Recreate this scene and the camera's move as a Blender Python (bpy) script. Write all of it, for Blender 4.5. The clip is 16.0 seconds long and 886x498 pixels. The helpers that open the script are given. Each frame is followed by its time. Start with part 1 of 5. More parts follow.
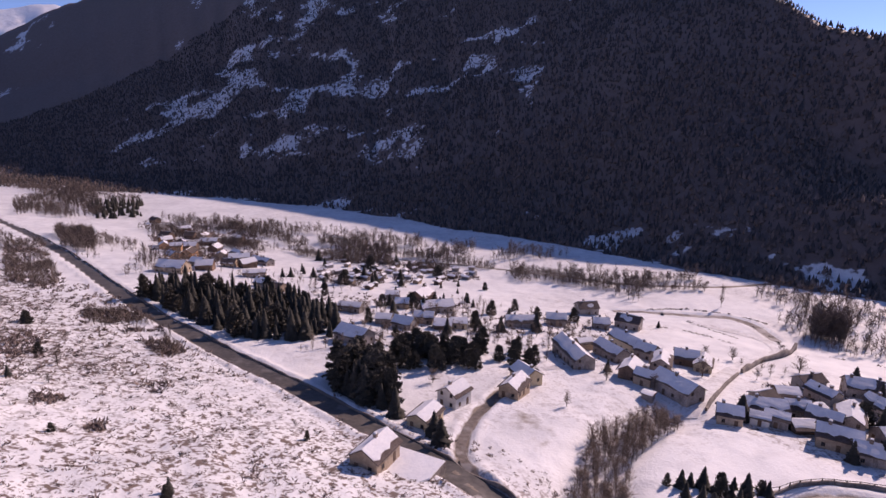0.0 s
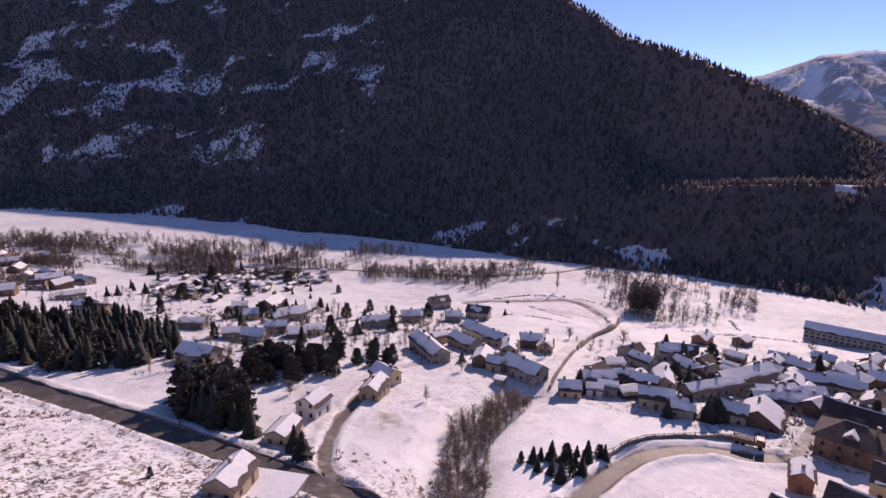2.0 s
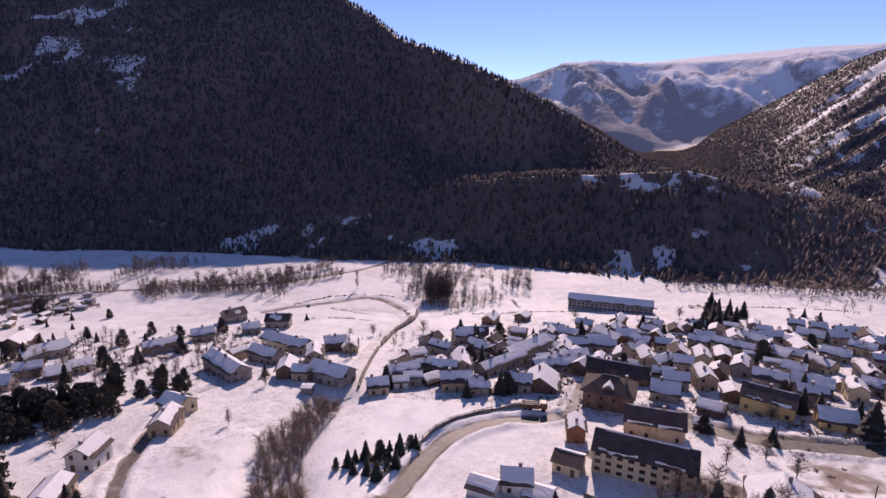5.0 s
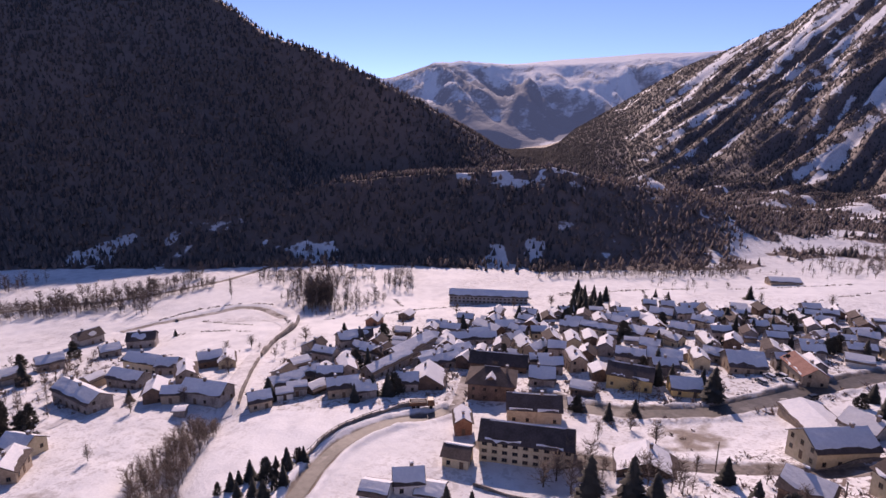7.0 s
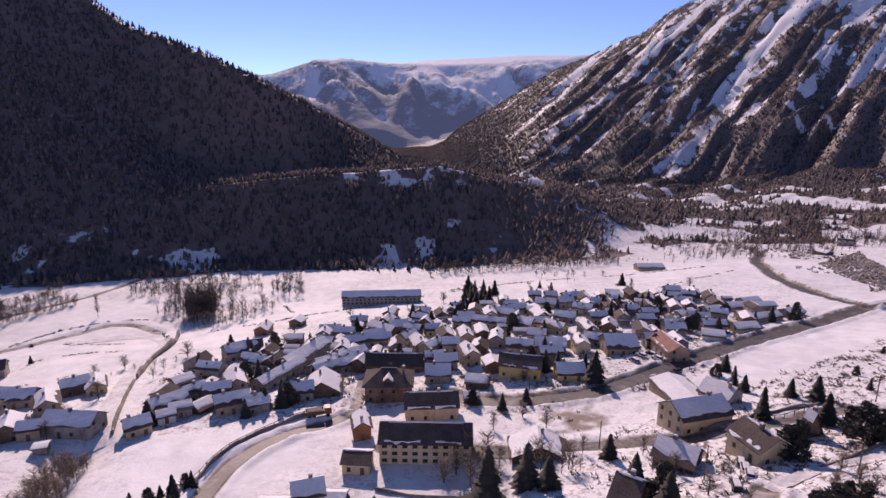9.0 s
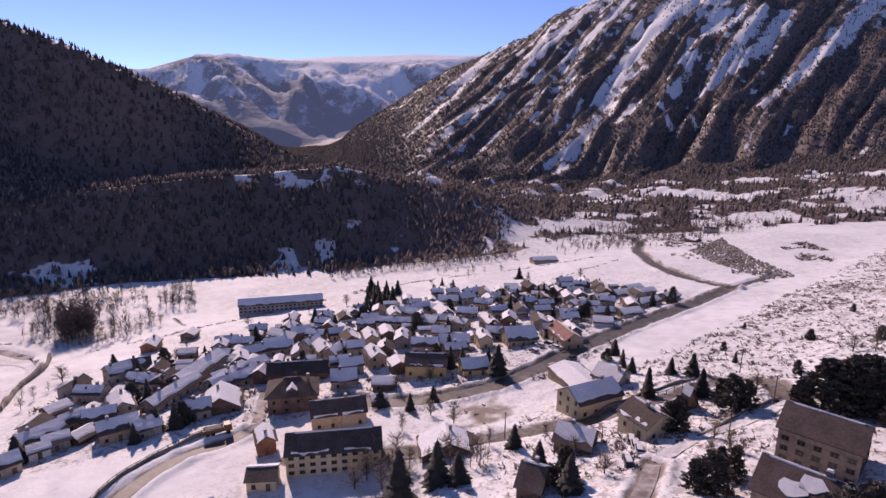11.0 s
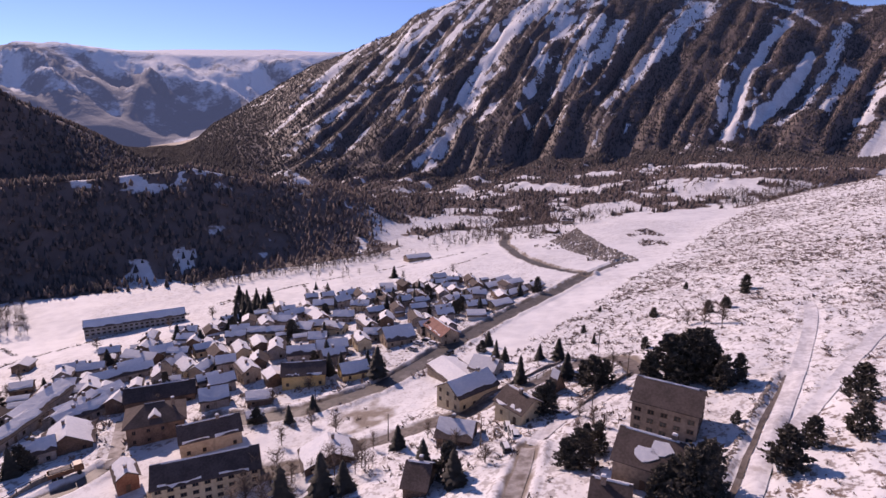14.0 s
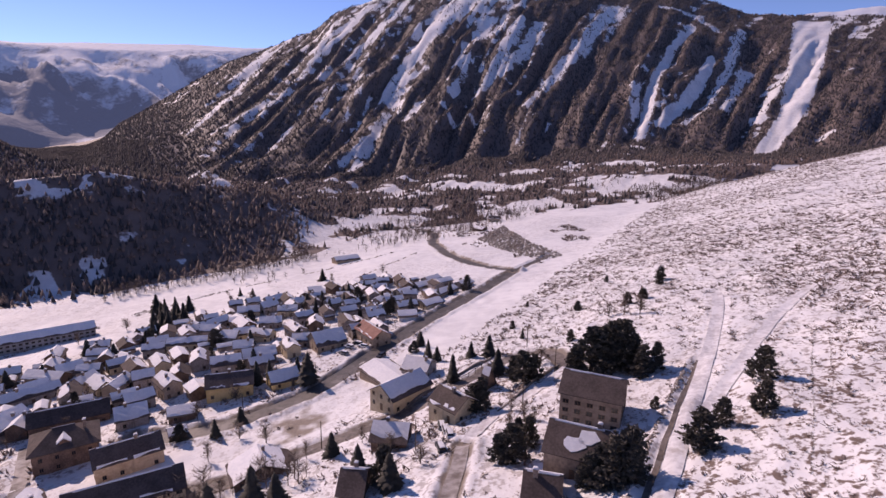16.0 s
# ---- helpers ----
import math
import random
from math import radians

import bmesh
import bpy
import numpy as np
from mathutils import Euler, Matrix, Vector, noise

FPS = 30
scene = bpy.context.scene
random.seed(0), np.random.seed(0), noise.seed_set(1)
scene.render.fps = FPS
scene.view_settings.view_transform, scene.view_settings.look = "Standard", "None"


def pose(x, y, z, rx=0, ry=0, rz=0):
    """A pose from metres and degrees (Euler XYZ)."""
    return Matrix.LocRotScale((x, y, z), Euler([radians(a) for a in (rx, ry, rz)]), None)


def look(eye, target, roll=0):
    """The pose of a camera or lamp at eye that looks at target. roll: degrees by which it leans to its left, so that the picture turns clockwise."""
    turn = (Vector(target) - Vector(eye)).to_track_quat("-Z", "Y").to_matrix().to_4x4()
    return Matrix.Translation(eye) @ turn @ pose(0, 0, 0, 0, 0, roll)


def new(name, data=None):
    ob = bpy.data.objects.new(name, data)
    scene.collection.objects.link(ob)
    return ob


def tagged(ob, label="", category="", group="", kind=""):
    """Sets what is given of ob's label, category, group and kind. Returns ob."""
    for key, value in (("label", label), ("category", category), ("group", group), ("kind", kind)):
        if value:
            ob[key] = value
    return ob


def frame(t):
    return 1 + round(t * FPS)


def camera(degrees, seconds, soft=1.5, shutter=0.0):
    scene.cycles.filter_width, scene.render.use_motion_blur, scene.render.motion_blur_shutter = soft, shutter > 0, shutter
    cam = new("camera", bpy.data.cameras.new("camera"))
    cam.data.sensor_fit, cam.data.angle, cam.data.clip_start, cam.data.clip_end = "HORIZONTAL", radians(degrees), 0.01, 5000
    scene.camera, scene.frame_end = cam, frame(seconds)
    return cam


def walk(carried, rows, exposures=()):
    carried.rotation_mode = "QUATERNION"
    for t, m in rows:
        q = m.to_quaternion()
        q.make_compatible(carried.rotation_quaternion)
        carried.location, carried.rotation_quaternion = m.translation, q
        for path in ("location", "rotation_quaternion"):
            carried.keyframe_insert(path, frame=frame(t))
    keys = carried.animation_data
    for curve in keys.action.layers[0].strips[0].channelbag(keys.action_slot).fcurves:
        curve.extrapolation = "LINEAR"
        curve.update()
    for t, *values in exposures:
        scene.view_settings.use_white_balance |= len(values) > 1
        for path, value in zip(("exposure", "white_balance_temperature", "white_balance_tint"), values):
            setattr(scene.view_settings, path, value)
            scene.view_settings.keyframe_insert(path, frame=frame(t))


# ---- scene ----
cam = camera(77.41, 16.0, 1.5)
rows = [
    (0.0, pose(0.00, 0.00, 100.00, 77.32, -0.75, 2.81)),
    (0.5, pose(-0.03, 0.03, 100.29, 77.32, -0.75, -1.18)),
    (1.0, pose(-0.05, 0.05, 100.59, 77.33, -0.75, -5.14)),
    (1.5, pose(-0.08, 0.08, 100.87, 77.33, -0.75, -9.03)),
    (2.0, pose(-0.10, 0.10, 101.16, 77.34, -0.75, -12.87)),
    (2.5, pose(-0.12, 0.13, 101.44, 77.34, -0.75, -16.62)),
    (3.0, pose(-0.14, 0.15, 101.71, 77.34, -0.75, -20.30)),
    (3.5, pose(-0.16, 0.18, 101.98, 77.35, -0.76, -23.90)),
    (4.0, pose(-0.18, 0.20, 102.25, 77.35, -0.76, -27.42)),
    (6.5, pose(-0.26, 0.32, 103.54, 77.36, -0.76, -43.80)),
    (7.0, pose(-0.27, 0.35, 103.78, 77.36, -0.76, -46.86)),
    (7.5, pose(-0.28, 0.37, 104.02, 77.36, -0.76, -49.84)),
    (8.0, pose(-0.29, 0.39, 104.26, 77.36, -0.76, -52.76)),
    (8.5, pose(-0.30, 0.42, 104.50, 77.36, -0.77, -55.61)),
    (9.0, pose(-0.31, 0.44, 104.73, 77.36, -0.77, -58.40)),
    (11.5, pose(-0.33, 0.55, 105.82, 77.35, -0.78, -71.26)),
    (12.0, pose(-0.33, 0.57, 106.03, 77.35, -0.78, -73.61)),
    (12.5, pose(-0.33, 0.59, 106.24, 77.35, -0.78, -75.87)),
    (13.0, pose(-0.33, 0.61, 106.44, 77.34, -0.78, -78.06)),
    (13.5, pose(-0.32, 0.63, 106.63, 77.34, -0.78, -80.17)),
    (14.0, pose(-0.32, 0.65, 106.83, 77.33, -0.79, -82.20)),
    (14.5, pose(-0.32, 0.67, 107.02, 77.33, -0.79, -84.16)),
    (15.0, pose(-0.31, 0.69, 107.20, 77.33, -0.79, -86.06)),
    (15.5, pose(-0.30, 0.71, 107.38, 77.32, -0.79, -87.90)),
    (16.0, pose(-0.29, 0.73, 107.56, 77.31, -0.80, -89.72)),
]
walk(cam, rows, [(0.0, 0.16, 6700, 34), (16.0, 0.12, 6700, 34)])

# ---- world, sun ----
SUN_AZ, SUN_EL = 44.0, 32.0
world = bpy.data.worlds.new("winter_sky")
scene.world = world
world.use_nodes = True
wn = world.node_tree
sky = wn.nodes.new("ShaderNodeTexSky")
sky.sky_type = "NISHITA"
sky.sun_disc = False
sky.sun_elevation, sky.sun_rotation = radians(SUN_EL), radians(SUN_AZ)
sky.altitude, sky.air_density, sky.dust_density, sky.ozone_density = 3800, 0.75, 0.0, 4.0
wn.links.new(sky.outputs[0], wn.nodes["Background"].inputs[0])
wn.nodes["Background"].inputs[1].default_value = 0.145
sun = new("sun", bpy.data.lights.new("sun", "SUN"))
sun.data.energy, sun.data.angle, sun.data.color = 3.6, radians(0.53), (1.0, 0.85, 0.70)
sd = Vector((math.sin(radians(SUN_AZ)) * math.cos(radians(SUN_EL)), math.cos(radians(SUN_AZ)) * math.cos(radians(SUN_EL)), math.sin(radians(SUN_EL))))
sun.matrix_world = look(sd * 500, (0, 0, 0))


# ---- materials ----
def material(name, rough=0.8, metal=0.0):
    m = bpy.data.materials.new(name)
    m.use_nodes = True
    b = m.node_tree.nodes["Principled BSDF"]
    b.inputs["Roughness"].default_value, b.inputs["Metallic"].default_value = rough, metal
    return m, m.node_tree.nodes, m.node_tree.links, b


def mixed(n, l, fac, a, b):
    x = n.new("ShaderNodeMix")
    x.data_type = "RGBA"
    for sock, v in ((0, fac), (6, a), (7, b)):
        if hasattr(v, "is_linked"):
            l.new(v, x.inputs[sock])
        elif isinstance(v, tuple):
            x.inputs[sock].default_value = (*v, 1)
        else:
            x.inputs[sock].default_value = v
    return x.outputs[2]


def noise_node(n, l, scale, detail=4.0, coords=None, stretch=None):
    t = n.new("ShaderNodeTexNoise")
    t.inputs["Scale"].default_value, t.inputs["Detail"].default_value = scale, detail
    if coords is None:
        coords = n.new("ShaderNodeTexCoord").outputs["Object"]
    if stretch:
        mp = n.new("ShaderNodeMapping")
        mp.inputs["Scale"].default_value = stretch
        l.new(coords, mp.inputs[0])
        coords = mp.outputs[0]
    l.new(coords, t.inputs["Vector"])
    return t.outputs[0]


def ramp(n, l, v, lo, hi, a=0.0, b=1.0):
    r = n.new("ShaderNodeMapRange")
    r.interpolation_type = "SMOOTHSTEP"
    for k, x in zip(range(1, 5), (lo, hi, a, b)):
        r.inputs[k].default_value = x
    l.new(v, r.inputs[0])
    return r.outputs[0]


def math_node(n, l, op, a, b):
    x = n.new("ShaderNodeMath")
    x.operation = op
    for k, v in enumerate((a, b)):
        if hasattr(v, "is_linked"):
            l.new(v, x.inputs[k])
        else:
            x.inputs[k].default_value = v
    return x.outputs[0]


def bump(n, l, b, height_socket, strength, dist):
    x = n.new("ShaderNodeBump")
    x.inputs["Strength"].default_value, x.inputs["Distance"].default_value = strength, dist
    l.new(height_socket, x.inputs["Height"])
    l.new(x.outputs[0], b.inputs["Normal"])


def grainy(name, dark, light, scale, rough=0.85, vary=0.0, relief=0.3, dist=0.03, stain=None, metal=0.0):
    """Two scales of grain between two colours, each object a little different."""
    m, n, l, b = material(name, rough, metal)
    geo = n.new("ShaderNodeTexCoord").outputs["Object"]
    fine, broad = noise_node(n, l, scale, 6, geo), noise_node(n, l, scale * 0.13, 3, geo)
    f = math_node(n, l, "ADD", math_node(n, l, "MULTIPLY", fine, 0.5), math_node(n, l, "MULTIPLY", broad, 0.5))
    col = mixed(n, l, ramp(n, l, f, 0.35, 0.65), dark, light)
    if stain:
        col = mixed(n, l, ramp(n, l, noise_node(n, l, scale * 0.3, 5, geo, (1, 1, 0.25)), 0.56, 0.7, 0, 0.6), col, stain)
    if vary:
        info = n.new("ShaderNodeObjectInfo").outputs["Random"]
        hsv = n.new("ShaderNodeHueSaturation")
        l.new(math_node(n, l, "ADD", math_node(n, l, "MULTIPLY", info, vary), 1 - vary / 2), hsv.inputs["Value"])
        l.new(col, hsv.inputs["Color"])
        col = hsv.outputs[0]
    l.new(col, b.inputs["Base Color"])
    if relief:
        bump(n, l, b, fine, relief, dist)
    return m


SNOW = (0.80, 0.81, 0.84)


def ground_material():
    m, n, l, b = material("snowy_ground", 0.75)
    geo = n.new("ShaderNodeNewGeometry").outputs["Position"]
    at = lambda k: (lambda a: (setattr(a, "attribute_name", k), a.outputs["Fac"])[1])(n.new("ShaderNodeAttribute"))
    wood, scrub, earth = at("wood"), at("scrub"), at("earth")
    nf, nm, nb = noise_node(n, l, 1.15, 7, geo), noise_node(n, l, 0.16, 5, geo), noise_node(n, l, 0.025, 4, geo)
    snow = mixed(n, l, ramp(n, l, math_node(n, l, "ADD", math_node(n, l, "MULTIPLY", nm, 0.5), math_node(n, l, "MULTIPLY", nb, 0.5)), 0.35, 0.62), (0.68, 0.68, 0.70), (0.85, 0.85, 0.86))
    heath = mixed(n, l, nf, (0.10, 0.072, 0.060), (0.24, 0.175, 0.145))
    fleck = ramp(n, l, math_node(n, l, "ADD", math_node(n, l, "MULTIPLY", nf, 0.5), math_node(n, l, "MULTIPLY", noise_node(n, l, 0.42, 6, geo), 0.5)), 0.495, 0.585)
    col = mixed(n, l, math_node(n, l, "MULTIPLY", fleck, scrub), snow, heath)
    mud = mixed(n, l, nf, (0.13, 0.10, 0.08), (0.30, 0.25, 0.20))
    col = mixed(n, l, ramp(n, l, math_node(n, l, "ADD", math_node(n, l, "MULTIPLY", earth, 0.75), math_node(n, l, "MULTIPLY", nm, 0.5)), 0.5, 0.66), col, mud)
    floor_ = mixed(n, l, nm, (0.115, 0.085, 0.074), (0.215, 0.165, 0.148))
    edge = math_node(n, l, "ADD", wood, math_node(n, l, "MULTIPLY", math_node(n, l, "SUBTRACT", nb, 0.5), 0.7))
    edge = math_node(n, l, "ADD", edge, math_node(n, l, "MULTIPLY", math_node(n, l, "SUBTRACT", nm, 0.5), 0.9))
    edge = math_node(n, l, "ADD", edge, math_node(n, l, "MULTIPLY", math_node(n, l, "SUBTRACT", noise_node(n, l, 0.07, 4, geo), 0.5), 0.6))
    col = mixed(n, l, ramp(n, l, edge, 0.42, 0.58), col, floor_)
    l.new(col, b.inputs["Base Color"])
    bump(n, l, b, math_node(n, l, "ADD", nf, math_node(n, l, "MULTIPLY", nm, 2.0)), 0.5, 0.35)
    return m


def far_material():
    """Distant range: snow and woods, the blue of kilometres of air added as glow."""
    m, n, l, b = material("distant_range_haze_glow", 0.9)
    geo = n.new("ShaderNodeNewGeometry").outputs["Position"]
    wood = n.new("ShaderNodeAttribute")
    wood.attribute_name = "wood"
    nm, nf = noise_node(n, l, 0.012, 6, geo), noise_node(n, l, 0.05, 5, geo)
    f = math_node(n, l, "ADD", wood.outputs["Fac"], math_node(n, l, "MULTIPLY", math_node(n, l, "SUBTRACT", nm, 0.5), 1.1))
    f = math_node(n, l, "ADD", f, math_node(n, l, "MULTIPLY", math_node(n, l, "SUBTRACT", nf, 0.5), 0.6))
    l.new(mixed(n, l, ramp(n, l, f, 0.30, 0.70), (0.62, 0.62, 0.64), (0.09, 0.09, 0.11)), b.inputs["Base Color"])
    # blue emission painted in as air haze; the slopes themselves give off nothing
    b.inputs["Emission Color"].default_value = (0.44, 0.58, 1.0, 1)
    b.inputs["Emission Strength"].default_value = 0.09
    bump(n, l, b, nm, 0.4, 30)
    return m


M_GROUND = ground_material()
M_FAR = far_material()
M_SNOW = grainy("roof_snow", (0.74, 0.75, 0.79), (0.86, 0.86, 0.88), 1.3, 0.7, 0.06, 0.5, 0.12)
M_SLATE = grainy("slate_roof", (0.068, 0.048, 0.043), (0.130, 0.096, 0.086), 2.2, 0.85, 0.3, 0.5, 0.05)
M_RED = grainy("red_tile_roof", (0.24, 0.10, 0.075), (0.38, 0.185, 0.14), 2.5, 0.8, 0.1)
M_WALL = {
    "s": grainy("grey_stone_wall", (0.22, 0.19, 0.175), (0.42, 0.37, 0.335), 3.0, 0.9, 0.35, 0.6, 0.06, (0.12, 0.10, 0.09)),
    "c": grainy("cream_render", (0.58, 0.47, 0.30), (0.74, 0.62, 0.43), 1.5, 0.9, 0.2, 0.2, 0.02, (0.36, 0.30, 0.24)),
    "t": grainy("tan_render", (0.36, 0.27, 0.19), (0.52, 0.41, 0.30), 1.5, 0.9, 0.25, 0.2, 0.02, (0.26, 0.20, 0.15)),
    "y": grainy("yellow_render", (0.60, 0.42, 0.17), (0.74, 0.54, 0.26), 1.5, 0.9, 0.1, 0.2, 0.02, (0.45, 0.31, 0.15)),
    "w": grainy("white_render", (0.62, 0.60, 0.57), (0.76, 0.74, 0.71), 1.5, 0.9, 0.1, 0.2, 0.02, (0.45, 0.42, 0.39)),
    "b": grainy("brown_timber_wall", (0.10, 0.065, 0.048), (0.24, 0.155, 0.11), 2.5, 0.85, 0.35, 0.5, 0.04),
    "o": grainy("orange_render", (0.52, 0.28, 0.13), (0.66, 0.40, 0.22), 1.5, 0.9, 0.15, 0.2, 0.02),
    "r": grainy("red_brown_wall", (0.24, 0.10, 0.06), (0.40, 0.20, 0.12), 2.0, 0.9, 0.15, 0.3, 0.03),
    "g": grainy("grey_render", (0.26, 0.25, 0.25), (0.40, 0.38, 0.37), 1.5, 0.9, 0.15, 0.2, 0.02, (0.2, 0.19, 0.19)),
    "d": grainy("weathered_grey_brown_wall", (0.20, 0.155, 0.125), (0.36, 0.285, 0.225), 1.8, 0.9, 0.2, 0.3, 0.03),
}
WALL_WORD = {"s": "grey stone", "c": "cream rendered", "t": "tan rendered", "y": "yellow rendered", "w": "white rendered", "b": "brown timber",
             "o": "orange rendered", "r": "red-brown", "g": "grey rendered", "d": "weathered brown"}
M_FRAME = grainy("window_frame_wood", (0.10, 0.06, 0.04), (0.22, 0.14, 0.09), 5.0, 0.7, 0.3, 0)
M_GLASS, _n, _l, _b = material("dark_window_glass", 0.08)
_b.inputs["Base Color"].default_value = (0.02, 0.022, 0.026, 1)
M_BRICK = grainy("chimney_masonry", (0.16, 0.12, 0.10), (0.34, 0.27, 0.22), 5.0, 0.9, 0.3)
M_ROAD = grainy("wet_asphalt", (0.055, 0.048, 0.045), (0.12, 0.105, 0.095), 0.7, 0.6, 0.0, 0.25, 0.02, (0.22, 0.20, 0.19))
M_TRACK = grainy("slushy_track", (0.14, 0.115, 0.10), (0.46, 0.43, 0.42), 0.5, 0.8, 0.0, 0.6, 0.1, (0.12, 0.10, 0.09))
M_LANE = grainy("mud_lane_and_ditch_shade", (0.07, 0.055, 0.048), (0.20, 0.165, 0.145), 0.8, 0.7, 0.0, 0.6, 0.1, (0.34, 0.32, 0.31))
M_PACKED = grainy("packed_snow", (0.50, 0.49, 0.51), (0.80, 0.80, 0.82), 0.9, 0.7, 0.0, 0.7, 0.12, (0.34, 0.30, 0.28))
M_STONE = grainy("wall_stone", (0.13, 0.11, 0.10), (0.32, 0.28, 0.25), 2.0, 0.9, 0.2, 0.6, 0.08)
M_ORANGE = grainy("worn_orange_paint", (0.13, 0.06, 0.035), (0.24, 0.11, 0.055), 3.0, 0.5, 0.0, 0.2, 0.01, (0.12, 0.08, 0.06))
M_BARK = grainy("bark", (0.06, 0.045, 0.035), (0.14, 0.11, 0.09), 6.0, 0.9, 0.2, 0)
M_TYRE = grainy("tyre_rubber", (0.015, 0.015, 0.016), (0.03, 0.03, 0.03), 8.0, 0.9, 0, 0)
M_PAINT = {k: grainy(k + "_car_paint", c, tuple(min(1, x * 1.1) for x in c), 3.0, 0.3, 0, 0) for k, c in
           {"white": (0.75, 0.75, 0.76), "dark": (0.03, 0.03, 0.035), "red": (0.30, 0.04, 0.03), "grey": (0.22, 0.23, 0.24)}.items()}


def leafy(name, dark, light):
    m, n, l, b = material(name, 0.85)
    isl = n.new("ShaderNodeNewGeometry").outputs["Random Per Island"]
    obj = n.new("ShaderNodeObjectInfo").outputs["Random"]
    f = math_node(n, l, "ADD", math_node(n, l, "MULTIPLY", isl, 0.65), math_node(n, l, "MULTIPLY", obj, 0.35))
    l.new(mixed(n, l, f, dark, light), b.inputs["Base Color"])
    return m


M_SPRUCE = leafy("spruce_needles", (0.028, 0.027, 0.023), (0.072, 0.067, 0.054))
M_PINE = leafy("pine_needles", (0.06, 0.055, 0.045), (0.15, 0.13, 0.10))
M_TWIG = leafy("bare_twigs", (0.088, 0.067, 0.058), (0.21, 0.162, 0.138))
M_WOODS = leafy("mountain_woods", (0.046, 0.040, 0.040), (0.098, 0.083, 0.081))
# leafless trees; tone lifted to stand in for haze on the shaded slope
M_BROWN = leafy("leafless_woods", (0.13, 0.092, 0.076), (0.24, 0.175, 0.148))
M_SHRUB = leafy("dry_shrubs", (0.12, 0.09, 0.078), (0.32, 0.24, 0.205))


# ---- terrain: valley floor, near hillside, mountains all round ----
EYE_Z = 100.0


def table(a, knots):
    """Linear between knots (azimuth, value)."""
    ks = np.array(knots, float).reshape(-1, 2)
    return np.interp(a, ks[:, 0], ks[:, 1])


def step(lo, hi, v):
    s = np.clip((v - lo) / (hi - lo), 0, 1)
    return s * s * (3 - 2 * s)


def lattice(ix, iy, seed):
    h = (ix.astype(np.int64) * 374761393 + iy.astype(np.int64) * 668265263 + seed * 1274126177) & 0xFFFFFFFF
    h = ((h ^ (h >> 13)) * 1274126177) & 0xFFFFFFFF
    return ((h ^ (h >> 16)) & 0xFFFF) / 65535.0


def vnoise(x, y, size, seed=0):
    """Smooth noise from 0 to 1 with cells of that size in metres."""
    x, y = np.asarray(x, float) / size, np.asarray(y, float) / size
    ix, iy = np.floor(x), np.floor(y)
    fx, fy = x - ix, y - iy
    fx, fy = fx * fx * (3 - 2 * fx), fy * fy * (3 - 2 * fy)
    a, b = lattice(ix, iy, seed), lattice(ix + 1, iy, seed)
    c, d = lattice(ix, iy + 1, seed), lattice(ix + 1, iy + 1, seed)
    return (a + (b - a) * fx) * (1 - fy) + (c + (d - c) * fx) * fy


def fnoise(x, y, size, seed=0, octaves=4):
    total, amp, norm = 0.0, 1.0, 0.0
    for k in range(octaves):
        total = total + amp * vnoise(x + 37.7 * k, y - 19.3 * k, size / 2 ** k, seed + k)
        norm, amp = norm + amp, amp * 0.5
    return total / norm


def axes(x, y):
    """Along the valley and up the near hillside from the foot of the far mountain."""
    return 0.872 * x - 0.49 * y, 419 - 0.49 * x - 0.872 * y


FOOT = [-180, 1500, -60, 1430, -41.5, 1090, -33.6, 940, -19, 745, -1.7, 560, 22, 450, 36, 440, 54, 418, 60, 432, 74.6, 476, 83, 600, 96, 640, 111, 700, 119, 850, 128, 850, 180, 1500]
BENCH_R = [-180, 1700, -41, 1200, -20, 850, 0, 660, 22, 510, 41, 490, 60, 520, 70, 575, 75, 590, 83, 780, 128, 950, 180, 1700]
BENCH_EL = [-180, 0, -41, -4.5, -33, -4.6, -20, -5.0, 0, -5.4, 15, -6.6, 22, -6.8, 27, -6.8, 31, -6.3, 36, -5.4, 41, -4.8, 53.6, -4, 58, -3.6, 65, -5.2, 70, -6, 75, -8.2, 83, -6.8, 96, -5.5, 111, -3.5, 119, -2.6, 128, -2.5, 180, 0]
BACK_EL = [-180, 1, -41, 2.0, -30, 4.5, -20, 5.4, 0, 5.2, 15, 5, 22, 3.7, 27, 1.2, 31, -1.4, 35, -3.9, 38, -4.8, 41, -5, 53, -5, 65, -5.6, 76, -4.8, 82, -5.1, 96, -2.9, 107, -1.6, 117, -1.9, 128, -1.2, 180, 1]
BACK_R = [-180, 1900, -45, 1900, -36, 1650, -20, 1240, -10, 1080, 0, 930, 15, 730, 27, 620, 41, 620, 50, 620, 54, 640, 58, 760, 65, 1150, 180, 1500]
RIDGE_R = [-180, 2500, -60, 2500, -45, 2150, -36, 2060, -20, 1780, -10, 1570, 0, 1330, 10, 1120, 15, 1030, 22, 865, 27, 780, 30, 740, 36, 685, 41, 660, 46.5, 705, 51, 730, 54, 760, 57, 1300, 60, 2000, 64, 2500, 180, 2500]
RIDGE_EL = [-180, 8, -60, 8, -45, 5.4, -40, 6.3, -36, 8.8, -32, 10.5, -28, 12.5, -20, 16, 0, 15.5, 15, 14.5, 22, 12.9, 27, 10.4, 30, 8.4, 36, 6.5, 41, 4.2, 46.5, 1.4, 51, -1.2, 54, -2.9, 57, -3, 60, -0.2, 65.6, 3.2, 69, 5.3, 73.3, 7, 77.4, 8.9, 79, 10.2, 82, 11.3, 90, 14, 97, 15, 105, 13.2, 111, 12.2, 115, 10.6, 117, 9.7, 120, 9.3, 126, 9.0, 128, 8.8, 150, 8, 180, 8]
